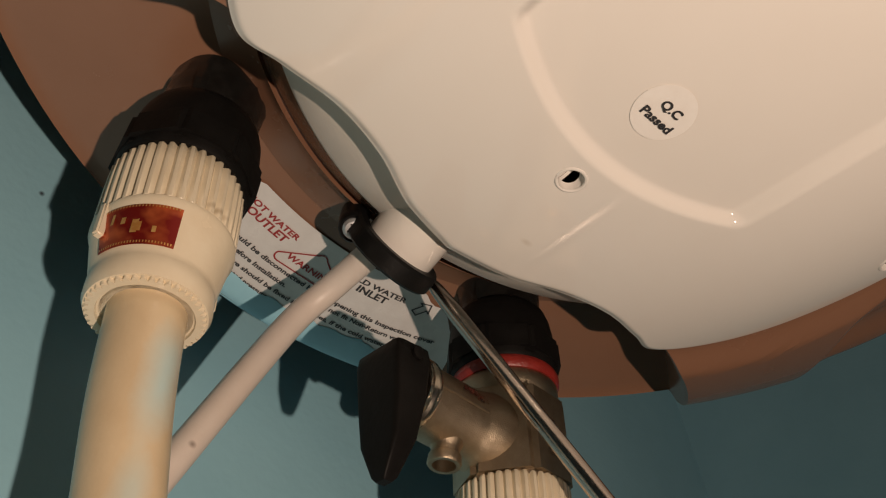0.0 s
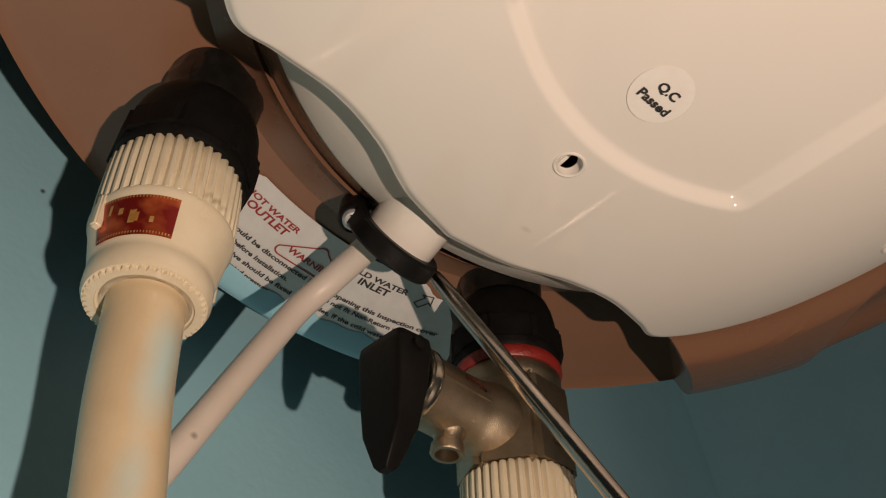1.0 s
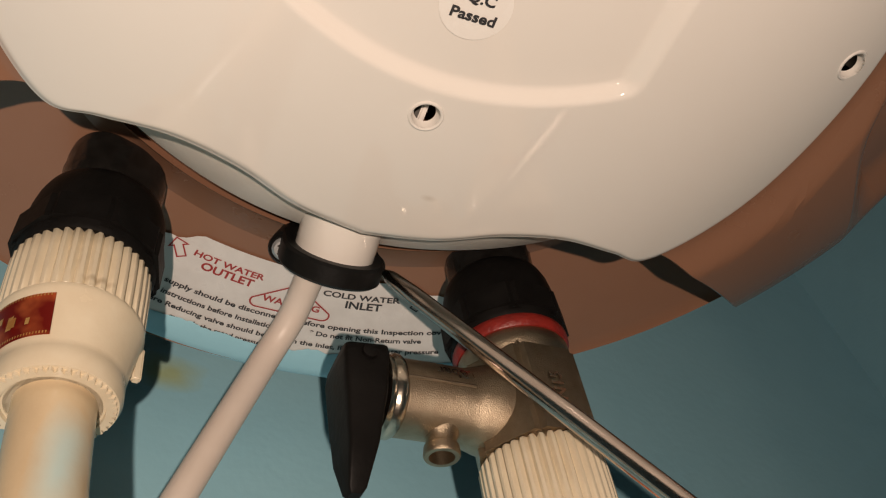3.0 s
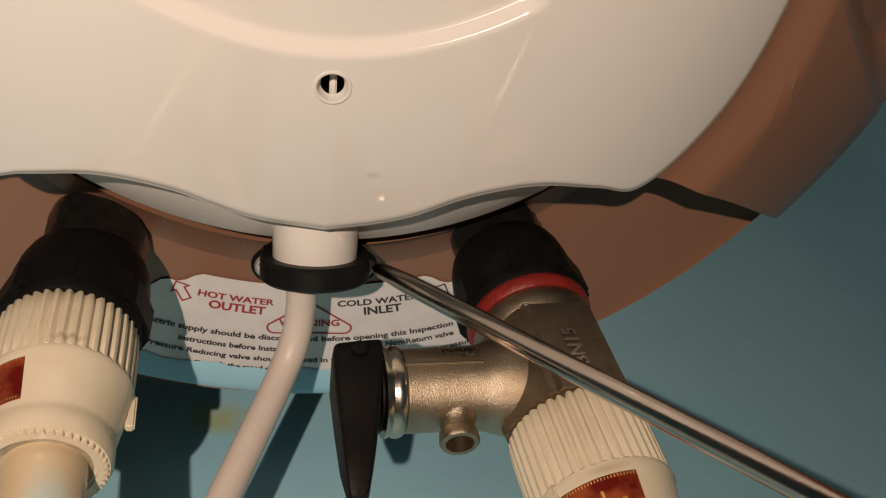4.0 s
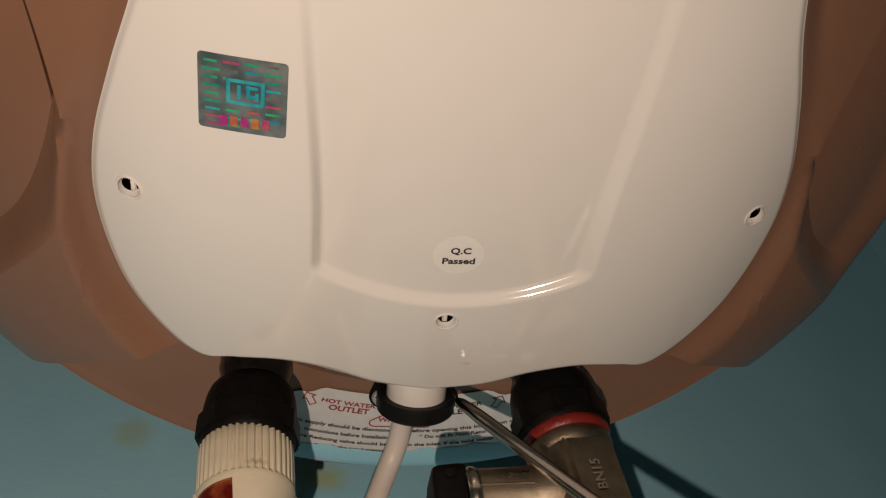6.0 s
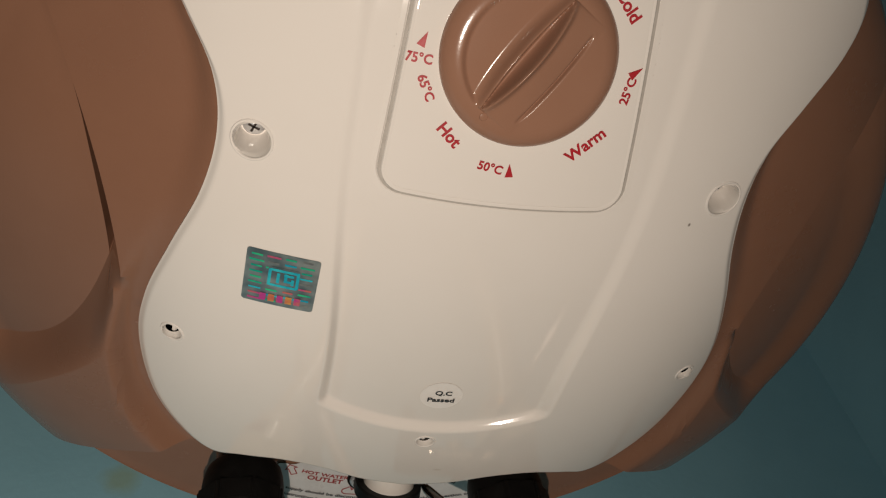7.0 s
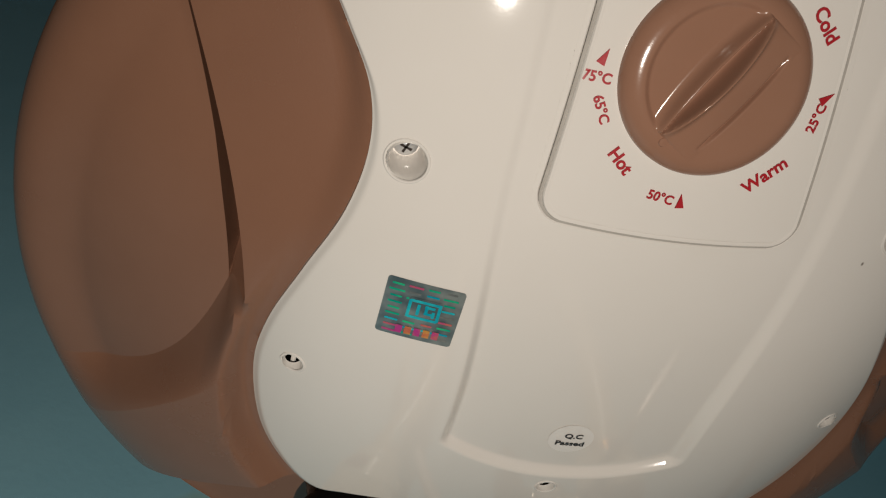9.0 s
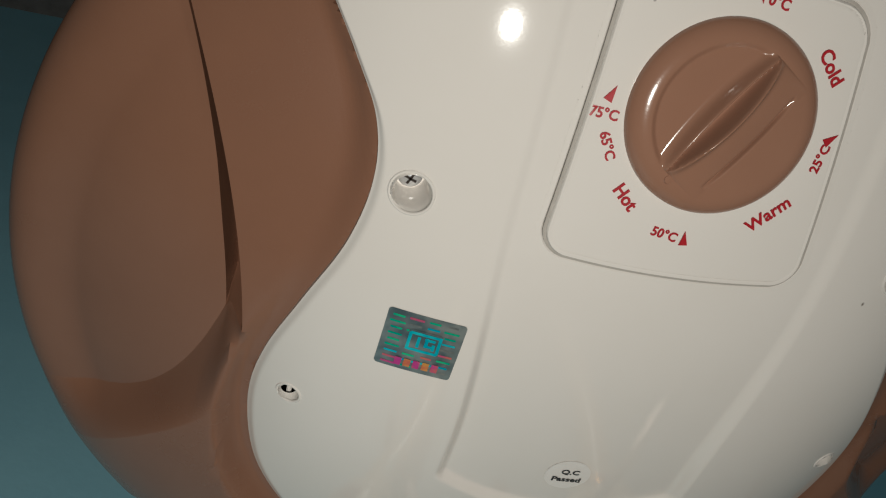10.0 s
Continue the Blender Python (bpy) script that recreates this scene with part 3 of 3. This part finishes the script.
part("end_cap", sheet(grid)[0], BROWN, heater, "brown moulded plastic end cap with finger scoops")
# rim and flat rear floor of the cap
part("cap_rim", lathe([(0.02, 0.0515), (0.10, 0.0515), (RIM - 0.006, 0.0514), (RIM - 0.0015, 0.0513), (RIM - 0.0004, 0.0507), (RIM + 0.0002, 0.0520), (RIM - 0.0002, 0.060), (RIM - 0.002, 0.062)], (MID.x, MID.y, 0), n=160, caps=False), BROWN, heater)
part("shell", lathe([(RIM - 0.004, 0.060), (RIM - 0.003, 0.064), (RIM - 0.003, 0.42), (RIM - 0.02, 0.455), (0.09, 0.478), (0.01, 0.485)], (MID.x, MID.y, 0), n=128), SHELL, heater, "brown enamelled metal tank shell")
b = box((-0.06, MID.y + RIM - 0.01, 0.30), (0.06, WALL_Y, 0.34), 0.003)
part("wall_bracket", b, SHELL, heater)

# ivory apron behind the cover's rear edge, and the brown step round it
def apron_y(x, r):
    return -0.045 + math.sqrt(r * r - x * x)


xs = [-0.0665 + 0.133 * k / 60 for k in range(61)]
pts = []
for x in xs:
    y0, y1 = rear_edge(x) - 0.0035, apron_y(x, 0.0955)
    y1 = max(y1, y0 + 0.001)
    z0 = plate_z(x, y0) + 0.0070
    pts.append([(x, y0, z0), (x, y0 + (y1 - y0) * 0.5, z0 + (0.0285 - z0) * 0.55), (x, y1 - 0.0008, 0.0288), (x, y1, 0.0300), (x, y1, 0.034)])
part("apron", sheet(pts)[0], LEDGE, heater, "ivory plastic apron under the cover's rear edge")
xs = [-0.078 + 0.156 * k / 60 for k in range(61)]
pts = []
for x in xs:
    y1 = apron_y(x, 0.0955)
    pts.append([(x, y1 - 0.001, 0.0315), (x, y1 + 0.0008, 0.0318), (x * 1.01, y1 + 0.0066, 0.0405), (x * 1.01, y1 + 0.0074, 0.0425), (x * 1.01, y1 + 0.0080, 0.0425), (x * 1.01, y1 + 0.0086, 0.0408), (x * 1.02, y1 + 0.0130, 0.0475), (x * 1.03, y1 + 0.022, 0.0512)])
part("bay_step", sheet(pts)[0], BROWN, heater)

# paper label on the recess, bent round the axis
LABEL_Z = 0.0508
LABEL_X, LABEL_Y = -0.001, -0.041    # centre of its curve


def on_label(r0, phi0=0.0, lift=0.00015, slope=0.0):
    def put(u, v, h):
        r, a = r0 - v, phi0 + u / r0
        return Vector((LABEL_X + r * math.sin(a), LABEL_Y + r * math.cos(a), LABEL_Z - lift - h))
    return put


pts = []
for i in range(49):
    a = -0.40 + 0.80 * i / 48
    top = 0.1195 + 0.004 * step(abs(a), 0.25, 0.30) + 0.012 * step(abs(a), 0.32, 0.40)
    pts.append([Vector((LABEL_X + r * math.sin(a), LABEL_Y + r * math.cos(a), LABEL_Z)) for r in (top + (0.1560 - top) * k / 8 for k in range(9))])
label = part("warning_label", sheet(pts)[0], PAPER, heater, "curved paper label with red and black print")
LINES = [("HOT WATER", 0.1256, -0.172, 0.0024, DULL_RED), ("OUTLET", 0.1287, -0.166, 0.0032, DULL_RED), ("COLD WATER", 0.1256, 0.137, 0.0024, INK), ("INLET", 0.1287, 0.145, 0.0032, INK), ("WARNING", 0.1322, -0.012, 0.0027, DULL_RED),
         ("Electric supply should be disconnected before opening this Inspection cover", 0.1378, 0.0, 0.00215, INK),
         ("instructions before Installation.", 0.1418, -0.145, 0.00215, INK), ("* Do not fit Non-Return valve", 0.1412, 0.165, 0.00215, INK),
         ("Pressure Reducing valve should be fixed in the inlet, if the cold water pressure", 0.1456, 0.0, 0.00205, INK), ("exceeds the rated pressure", 0.1492, -0.13, 0.00205, INK)]
for text, r, phi, size, ink in LINES:
    wide = 1.26 if len(text) > 60 or "WATER" in text else 1.12
    part("print_line", words(text, size * 1.15, on_label(r, phi), stretch=wide, bold=0.03), ink, label, smooth=False)


pts = []
for i in range(121):
    a = -0.36 + 0.74 * i / 120
    ragged = 0.1492 + 0.0016 * noise.noise((a * 22, 0.3, 0)) + 0.0007 * noise.noise((a * 90, 4.1, 0)) - 0.0016 * step(a, -0.15, 0.25) + 0.003 * step(a, 0.22, 0.38)
    pts.append([Vector((LABEL_X + r * math.sin(a), LABEL_Y + r * math.cos(a), LABEL_Z - lift)) for r, lift in ((ragged, 0.0002), (ragged + 0.0006, 0.00045), (0.1555, 0.00045), (0.1575, 0.0003), (0.1592, -0.0008), (0.1597, -0.006))])
part("paint_overlap", sheet(pts)[0], BLUE, label, "blue wall paint brushed over the label's edge")


def strip(put, pts, w):
    """A line of ink through (right, up) places, closed."""
    bm = bmesh.new()
    n = len(pts)
    area = sum(pts[k - 1][0] * pts[k][1] - pts[k][0] * pts[k - 1][1] for k in range(n))
    outer = [bm.verts.new(put(*p, 0.0001)) for p in pts]
    inner = []
    for k, p in enumerate(pts):
        a, b, c = Vector(pts[k - 1]), Vector(p), Vector(pts[(k + 1) % n])
        d0, d1 = (b - a).normalized(), (c - b).normalized()
        n0, n1 = Vector((-d0.y, d0.x)), Vector((-d1.y, d1.x))
        m = (n0 + n1).normalized() * math.copysign(w, area)
        m = m / max(n0.dot((n0 + n1).normalized()), 0.4)
        inner.append(bm.verts.new(put(p[0] + m.x, p[1] + m.y, 0.0001)))
    for k in range(n):
        bm.faces.new((outer[k], outer[(k + 1) % n], inner[(k + 1) % n], inner[k]))
    return bm


tri = []
for cx, cy, a0 in ((-0.0095, -0.0025, 150), (0.0095, -0.0025, -90 + 0), (0.0, 0.0045, 30)):
    for k in range(7):
        a = radians(a0 + 120 * k / 6) if cx != 0.0095 else radians(-90 + 120 * k / 6)
        if cx == -0.0095:
            a = radians(150 + 120 * k / 6)
        tri.append((cx + 0.0022 * math.cos(a), cy + 0.0022 * math.sin(a)))
part("warning_triangle", strip(on_label(0.1315, -0.012), tri, 0.0005), DULL_RED, label, smooth=False)
for phi, flip, ink in ((-0.286, -1, DULL_RED), (0.275, 1, INK)):
    shape = [(0, 0.0036), (0.0030, 0.0006), (0.0014, 0.0006), (0.0014, -0.0032), (-0.0014, -0.0032), (-0.0014, 0.0006), (-0.0030, 0.0006)]
    c, s = math.cos(radians(-38 * flip)), math.sin(radians(-38 * flip))
    part("arrow", strip(on_label(0.1262, phi), [(x * c - y * s, x * s + y * c) for x, y in shape], 0.00042), ink, label, smooth=False)

# cable outlet on the rear of the cover, with its strap
tube_axis = Vector((0, 0.95, -0.31)).normalized()
upv = Vector((0, 0.31, 0.95)).normalized()
ring_at = Vector((-0.0017, 0.0547, 0.0249))
tube_at = ring_at - tube_axis * 0.025
part("cable_outlet", lathe([(0.0098, 0.0), (0.0098, 0.0270), (0.0092, 0.0280), (0.0074, 0.0280), (0.0072, 0.012), (0.001, 0.011)], tube_at, tube_axis, 48), IVORY, heater, "short ivory cable outlet tube")
strap = thing("cable_clamp", ring_at, "black plastic saddle clamp holding the power cable", "cable clamp")
arc = [(-0.0112, 0.009), (-0.0112, 0.005)] + [(0.0112 * math.cos(math.pi + math.pi * k / 32), 0.0112 * math.sin(math.pi + math.pi * k / 32)) for k in range(33)] + [(0.0112, 0.005), (0.0112, 0.009)]
pts = []
for ax, az in arc:
    n = (Vector((ax, az)) if az < 0 else Vector((ax, 0))).normalized()
    row = []
    for off, along in ((-0.0015, -0.0028), (0.0008, -0.0028), (0.0014, -0.0021), (0.0015, 0.0021), (0.0008, 0.0028), (-0.0015, 0.0028)):
        q = Vector((ax, az)) + n * off
        row.append(ring_at + Vector((1, 0, 0)) * q.x + upv * q.y + tube_axis * along)
    pts.append(row)
bm, made = sheet(pts, closed_v=True)
bm.faces.new(made[0])
bm.faces.new(made[-1])
part("strap", bm, RUBBER, strap)
for sx in (-1, 1):
    foot = ring_at + Vector((sx * 0.0112, 0.0030, 0.0046))
    out = Vector((sx * 0.25, -0.30, -0.92)).normalized()
    part("foot", lathe([(0.0040, -0.016), (0.0041, -0.004), (0.0040, 0.0), (0.0035, 0.0007), (0.0031, 0.0002), (0.0008, 0.0)], foot, out, 28), RUBBER, strap)
    screw = part("clamp_screw", lathe([(0.0028, -0.0002), (0.0028, 0.0010), (0.0021, 0.0017), (0.0004, 0.0019)], foot, out, 28), ZINC, strap, "zinc cross-head screw")
    # solid dark bars give the shade of the cross slot
    for a in (0.3, 0.3 + math.pi / 2):
        b2 = box((-0.0016, -0.00024, 0.0013), (0.0016, 0.00024, 0.0021))
        b2.transform(Matrix.Translation(foot) @ out.to_track_quat("Z", "Y").to_matrix().to_4x4() @ Matrix.Rotation(a, 4, "Z"))
        part("slot", b2, DARK, screw)

cord = curve([(-0.0042, 0.046, 0.0275), (-0.0046, 0.062, 0.0285), (-0.0058, 0.0755, 0.0265), (-0.0098, 0.0840, 0.0190), (-0.0172, 0.0898, 0.0), (-0.0322, 0.0990, -0.04), (-0.052, 0.108, -0.09), (-0.070, 0.118, -0.2), (-0.078, 0.13, -0.5)], 10)
tagged(part("power_cable", pipe(cord, 0.0037, 20), CABLE), "white round power cable hanging from the heater", "cable")

# ---- pipework ----
HX, CX, PY = -0.0556, 0.0517, 0.0678
COLD = Vector((CX, PY, 0.001))      # where the leaning cold side crosses its upright


def coupling(low, high):
    """A black threaded coupling from the pipe's end up to the heater's floor."""
    low, high = Vector(low), Vector(high)
    c = thing("pipe_coupling", low, "black plastic threaded pipe coupling under the heater", "pipe coupling", "couplings under the heater")
    axis = (high - low).normalized()
    long = (high - low).length
    q = axis.to_track_quat("Z", "Y")
    rows = []
    for k in range(15):
        h = 0.018 + (long + 0.002 - 0.018) * k / 14
        row = []
        for j in range(56):
            a = 2 * math.pi * j / 56
            wrap = noise.noise((2.2 * math.cos(a) + low.x * 90, 2.2 * math.sin(a), h * 260))
            r = 0.0112 + 0.0006 * wrap + 0.0007 * step(h, long - 0.008, long - 0.003) + 0.0001 * math.sin(h * 2600)
            row.append(low + q @ Vector((r * math.cos(a), r * math.sin(a), h)))
        rows.append(row)
    part("nipple", sheet(rows, closed_v=True)[0], FILM, c, "dark taped thread")
    flap = []
    for j in range(25):
        a = -2.3 + 2.6 * j / 24
        top = long - 0.003 + 0.0016 * noise.noise((a * 3.1, low.x * 50, 0.7))
        flap.append([low + q @ Vector((r * math.cos(a), r * math.sin(a), h)) for r, h in ((0.0118, long - 0.013), (0.0124 + 0.0007 * noise.noise((a * 5, 2.0, 0.1)), long - 0.008), (0.0128 + 0.0008 * noise.noise((a * 7, 9.0, 0.4)), top))])
    part("tape_flap", sheet(flap)[0], FILM, c, "loose glossy end of thread tape")
    part("collar", lathe([(0.0110, 0.0), (0.0146, 0.0), (0.0152, 0.0010), (0.0155, 0.008), (0.0153, 0.0140), (0.0148, 0.0178), (0.0140, 0.0205), (0.0126, 0.0222), (0.0108, 0.0228)], low, axis, n=64), BLACK, c)
    part("hex_grip", prism(8, 0.0171, 0.0012, 0.0108, low, axis, turn=0.3), BLACK, c)
    return c


coupling((-0.0553, 0.0674, 0.0155), (-0.0558, 0.0621, 0.0505))
coupling((0.0494, 0.0650, 0.0186), (0.0462, 0.0606, 0.0508))


def adapter(x, top, sticker_turn, lean, label):
    """A ribbed plastic adapter from its top downwards, with a foil sticker."""
    a = thing("pipe_adapter", (x, PY, top - 0.036), label, "pipe adapter", "plastic pipe adapters")
    prof = [(0.0115, 0), (0.0142, -0.0002), (0.0149, -0.0012), (0.0150, -0.006), (0.0150, -0.012), (0.0149, -0.0178), (0.0142, -0.0184)]
    part("ribbed_collar", lathe(prof, (x, PY, top), n=240, ribs=40, depth=0.0011, rib_rows=(1, 2, 3, 4, 5)), CREAM_PALE, a, "finely ribbed cream collar")
    part("sleeve", lathe([(0.0134, -0.0176), (0.0149, -0.0180), (0.0150, -0.0192), (0.0145, -0.0202), (0.0126, -0.0305), (0.0124, -0.0312), (0.0126, -0.0322), (0.0126, -0.0355), (0.0120, -0.0370), (0.0090, -0.0370), (0.0084, -0.034)], (x, PY, top), n=72), CREAM_PALE, a)
    part("end_ring", lathe([(0.0118, -0.0368), (0.0116, -0.0378), (0.0096, -0.0378), (0.0094, -0.0368)], (x, PY, top), n=240, ribs=44, depth=0.0010, rib_rows=(0, 1)), CREAM_PALE, a)
    pts = []
    for i in range(17):
        ang = radians(sticker_turn) + (i / 16 - 0.5) * 1.2
        pts.append([(x + (r + 0.0003) * math.cos(ang), PY + (r + 0.0003) * math.sin(ang), top + h) for r, h in ((0.01445, -0.0208), (0.0136, -0.0256), (0.0127, -0.0303))])
    sticker = part("foil_sticker", sheet(pts)[0], RED_FOIL, a, "torn red and gold foil sticker")
    random.seed(int(sticker_turn))
    for row in (-0.0213, -0.0298):
        for i in range(26):
            ang = radians(sticker_turn) + (i / 25 - 0.5) * 1.1
            r = 0.01445 - (-0.0208 - row) * 0.18 + 0.0005
            part("foil_tooth", sheet([[(x + r * math.cos(ang + d), PY + r * math.sin(ang + d), top + row + h) for h in (-0.0003, 0.0003)] for d in (-0.009, 0.009)])[0], GOLD_FOIL, sticker)
    for k in range(5):
        ang = radians(sticker_turn) + random.uniform(-0.35, 0.45)
        h0 = random.uniform(-0.0280, -0.0235)
        r = 0.01445 - (-0.0208 - h0) * 0.18 + 0.0006
        wide, tall = random.uniform(0.02, 0.05), random.uniform(0.0008, 0.0022)
        part("foil_print", sheet([[(x + r * math.cos(ang + d), PY + r * math.sin(ang + d), top + h0 + h) for h in (-tall, tall)] for d in (-wide, wide)])[0], GOLD_FOIL, sticker)
    for sx in (2.58, -0.56):
        b2 = box((0.0136, -0.0010, -0.0265), (0.0156, 0.0010, -0.0178), 0.0004)
        b2.transform(Matrix.Translation((x, PY, top)) @ Matrix.Rotation(sx + radians(sticker_turn), 4, "Z"))
        part("lug", b2, CREAM_PALE, a)
    pivot = Vector((x, PY, top))
    tilt_by = Vector((lean[0], lean[1], -1)).rotation_difference(Vector((0, 0, -1))).inverted().to_matrix().to_4x4()
    if x > 0:
        pivot = COLD
    a.matrix_basis = Matrix.Translation(pivot) @ tilt_by @ Matrix.Translation(-pivot) @ a.matrix_basis
    return a


adapter(HX, 0.0160, 222, (0.085, 0.085), "cream plastic adapter with a foil sticker on the hot pipe")
adapter(CX, -0.0135, 242, (0.13, 0.17), "cream plastic adapter with a foil sticker below the valve")


def supply(path, label):
    return tagged(part("supply_pipe", pipe(curve(path, 10), 0.0078, 40), CREAM), label, "water pipe", "supply pipes")


supply([(HX + 0.0028, PY + 0.0028, -0.016), (HX + 0.0060, PY + 0.0050, -0.040), (HX + 0.0125, PY + 0.0080, -0.075), (HX + 0.0160, PY + 0.0090, -0.13), (HX + 0.017, PY + 0.009, -0.35), (HX + 0.017, PY + 0.009, -1.0)], "cream plastic hot water pipe with pale blue paint smears")
supply([(CX + 0.0058, PY + 0.0076, -0.044), (CX + 0.0080, PY + 0.0105, -0.062), (CX + 0.0100, PY + 0.0130, -0.10), (CX + 0.0105, PY + 0.0135, -0.2), (CX + 0.0105, PY + 0.0135, -1.0)], "cream plastic cold water pipe")

# safety valve on the cold side
valve = thing("safety_valve", (CX, PY, -0.0095), "nickel-plated brass safety valve with a black lever", "safety valve")
lean = Matrix.Translation(COLD) @ Vector((0, 0, -1)).rotation_difference(Vector((0.13, 0.17, -1))).to_matrix().to_4x4() @ Matrix.Translation(-COLD)
back = lean.inverted()
part("seal_ring", lathe([(0.0118, -0.0030), (0.0146, -0.0032), (0.0153, -0.0022), (0.0153, -0.0006), (0.0148, 0.0004), (0.0120, 0.0004)], (CX, PY, 0.0190), n=64), RED, valve, "red sealant ring")
part("valve_collar", lathe([(0.010, 0.0162), (0.0140, 0.0160), (0.0146, 0.0148), (0.0146, 0.0120), (0.0136, 0.0100), (0.011, 0.0092)], (CX, PY, 0), n=64), BRASS, valve)
part("valve_body", lathe([(0.0124, 0.0110), (0.0128, 0.0095), (0.0130, 0.002), (0.0130, -0.008), (0.0130, -0.0145), (0.0120, -0.0158)], (CX, PY, 0), n=48), BRASS, valve)
part("hex_nut", prism(6, 0.0163, -0.0150, 0.0118, (CX, PY, 0), turn=0.07, bevel=0.0016), BRASS, valve)
arm0, arm1 = Vector((CX, PY, -0.0015)), back @ Vector((0.0135, 0.0668, -0.0050))
arm = (arm1 - arm0).normalized()
part("side_arm", lathe([(0.0112, 0.0), (0.0112, 0.010), (0.0108, 0.0135), (0.0098, 0.0168), (0.0092, 0.0192), (0.0091, 0.0355), (0.0082, 0.0362)], arm0, arm, 40), BRASS, valve)
seam_side = Vector((0, -math.cos(0.04), -math.sin(0.04)))
part("casting_seam", pipe([arm0 + arm * d + seam_side * 0.0090 for d in (0.0185, 0.024, 0.030, 0.0355)], 0.0005, 8), BRASS, valve)
part("arm_ring", lathe([(r, h + 0.0050) for r, h in ((0.0084, 0.0306), (0.0096, 0.0310), (0.0099, 0.0316), (0.0099, 0.0328), (0.0095, 0.0334), (0.0095, 0.0338), (0.0098, 0.0342), (0.0098, 0.0350), (0.0088, 0.0355))], arm0, arm, 48), BRIGHT, valve, "bright turned ring")
part("lever_hub", lathe([(0.0086, 0.0400), (0.0084, 0.0415), (0.0072, 0.0422), (0.0068, 0.0450)], arm0, arm, 40), BLACK, valve)
spout0 = arm0 + arm * 0.0240
spout_dir = back.to_3x3() @ Vector((0.0, 0.18, -0.98)).normalized()
part("drain_spout", lathe([(0.0052, 0.0065), (0.0040, 0.0090), (0.0036, 0.0098), (0.0036, 0.0112), (0.0041, 0.0117), (0.0043, 0.0138), (0.0040, 0.0143), (0.0030, 0.0143), (0.0028, 0.010), (0.0005, 0.0095)], spout0, spout_dir, 32), BRASS, valve)
lever_pts = []
for s, half, thick in ((0.0, 0.0066, 0.0042), (0.03, 0.0078, 0.0054), (0.12, 0.0082, 0.0057), (0.45, 0.0077, 0.0046), (0.74, 0.0064, 0.0034), (0.97, 0.0024, 0.0020), (1.0, 0.0014, 0.0012)):
    c = back @ Vector((0.0074, 0.0650, 0.0030)).lerp(Vector((0.0064, 0.0640 + 0.003 * s, -0.0345)), s)
    row = []
    for k in range(24):
        a = 2 * math.pi * k / 24
        ca, sa = math.cos(a), math.sin(a)
        row.append(c + Vector((abs(ca) ** 0.25 * math.copysign(thick, ca), abs(sa) ** 0.25 * math.copysign(half, sa), 0)))
    lever_pts.append(row)
bm, made = sheet(lever_pts, closed_v=True)
bm.faces.new(made[0])
bm.faces.new(made[-1])
lever = part("lever", bm, BLACK, valve, "black plastic test lever")
part("lever_pin", lathe([(0.0018, 0), (0.0018, 0.0012), (0.001, 0.0015)], back @ Vector((0.0075, 0.0570, -0.003)), (0, -1, 0), 20), BLACK, lever)


def cast_mark(text, size, put):
    part("cast_mark", words(text, size, put, thick=0.0004, bold=0.02), BRIGHT, valve, "raised cast marking", smooth=False)


def on_arm(u, v, h):
    """Along the arm, upside down as cast."""
    ang = 0.34 - v / 0.0089
    return arm0 + arm * (0.0220 + u) + Vector((0, -math.cos(ang), math.sin(ang))) * (0.0089 + h)


cast_mark("0.8bar", 0.0044, on_arm)


def on_body(u, v, h):
    """On one flat of the nut, reading upwards."""
    a = radians(-86)
    out, side = Vector((math.cos(a), math.sin(a), 0)), Vector((-math.sin(a), math.cos(a), 0))
    return Vector((CX, PY, -0.0030 + u)) + out * (0.0142 + h) - side * v


cast_mark("BN15", 0.0046, on_body)
valve.matrix_basis = lean @ valve.matrix_basis

# ---- the screwdriver, its tip on the clamp's screw ----
tip, far = Vector((0.0122, 0.0565, 0.0280)), Vector((0.0620, 0.0366, -0.0523))
way = (far - tip).normalized()
driver = thing("screwdriver", tip, "steel screwdriver with its tip against the clamp screw", "screwdriver")
part("blade", lathe([(0.0006, 0), (0.0009, 0.0006), (0.0017, 0.0028), (0.0019, 0.0045), (0.0022, 0.0105), (0.0023, 0.013), (0.0023, 0.25)], tip, way, 32), STEEL, driver, "round polished steel blade")
part("handle", lathe([(0.004, 0.248), (0.008, 0.250), (0.0105, 0.256), (0.0088, 0.266), (0.0125, 0.285), (0.0125, 0.325), (0.0095, 0.342), (0.002, 0.345)], tip, way, 96, ribs=8, depth=0.0018, rib_rows=(4, 5)), BLACK, driver)
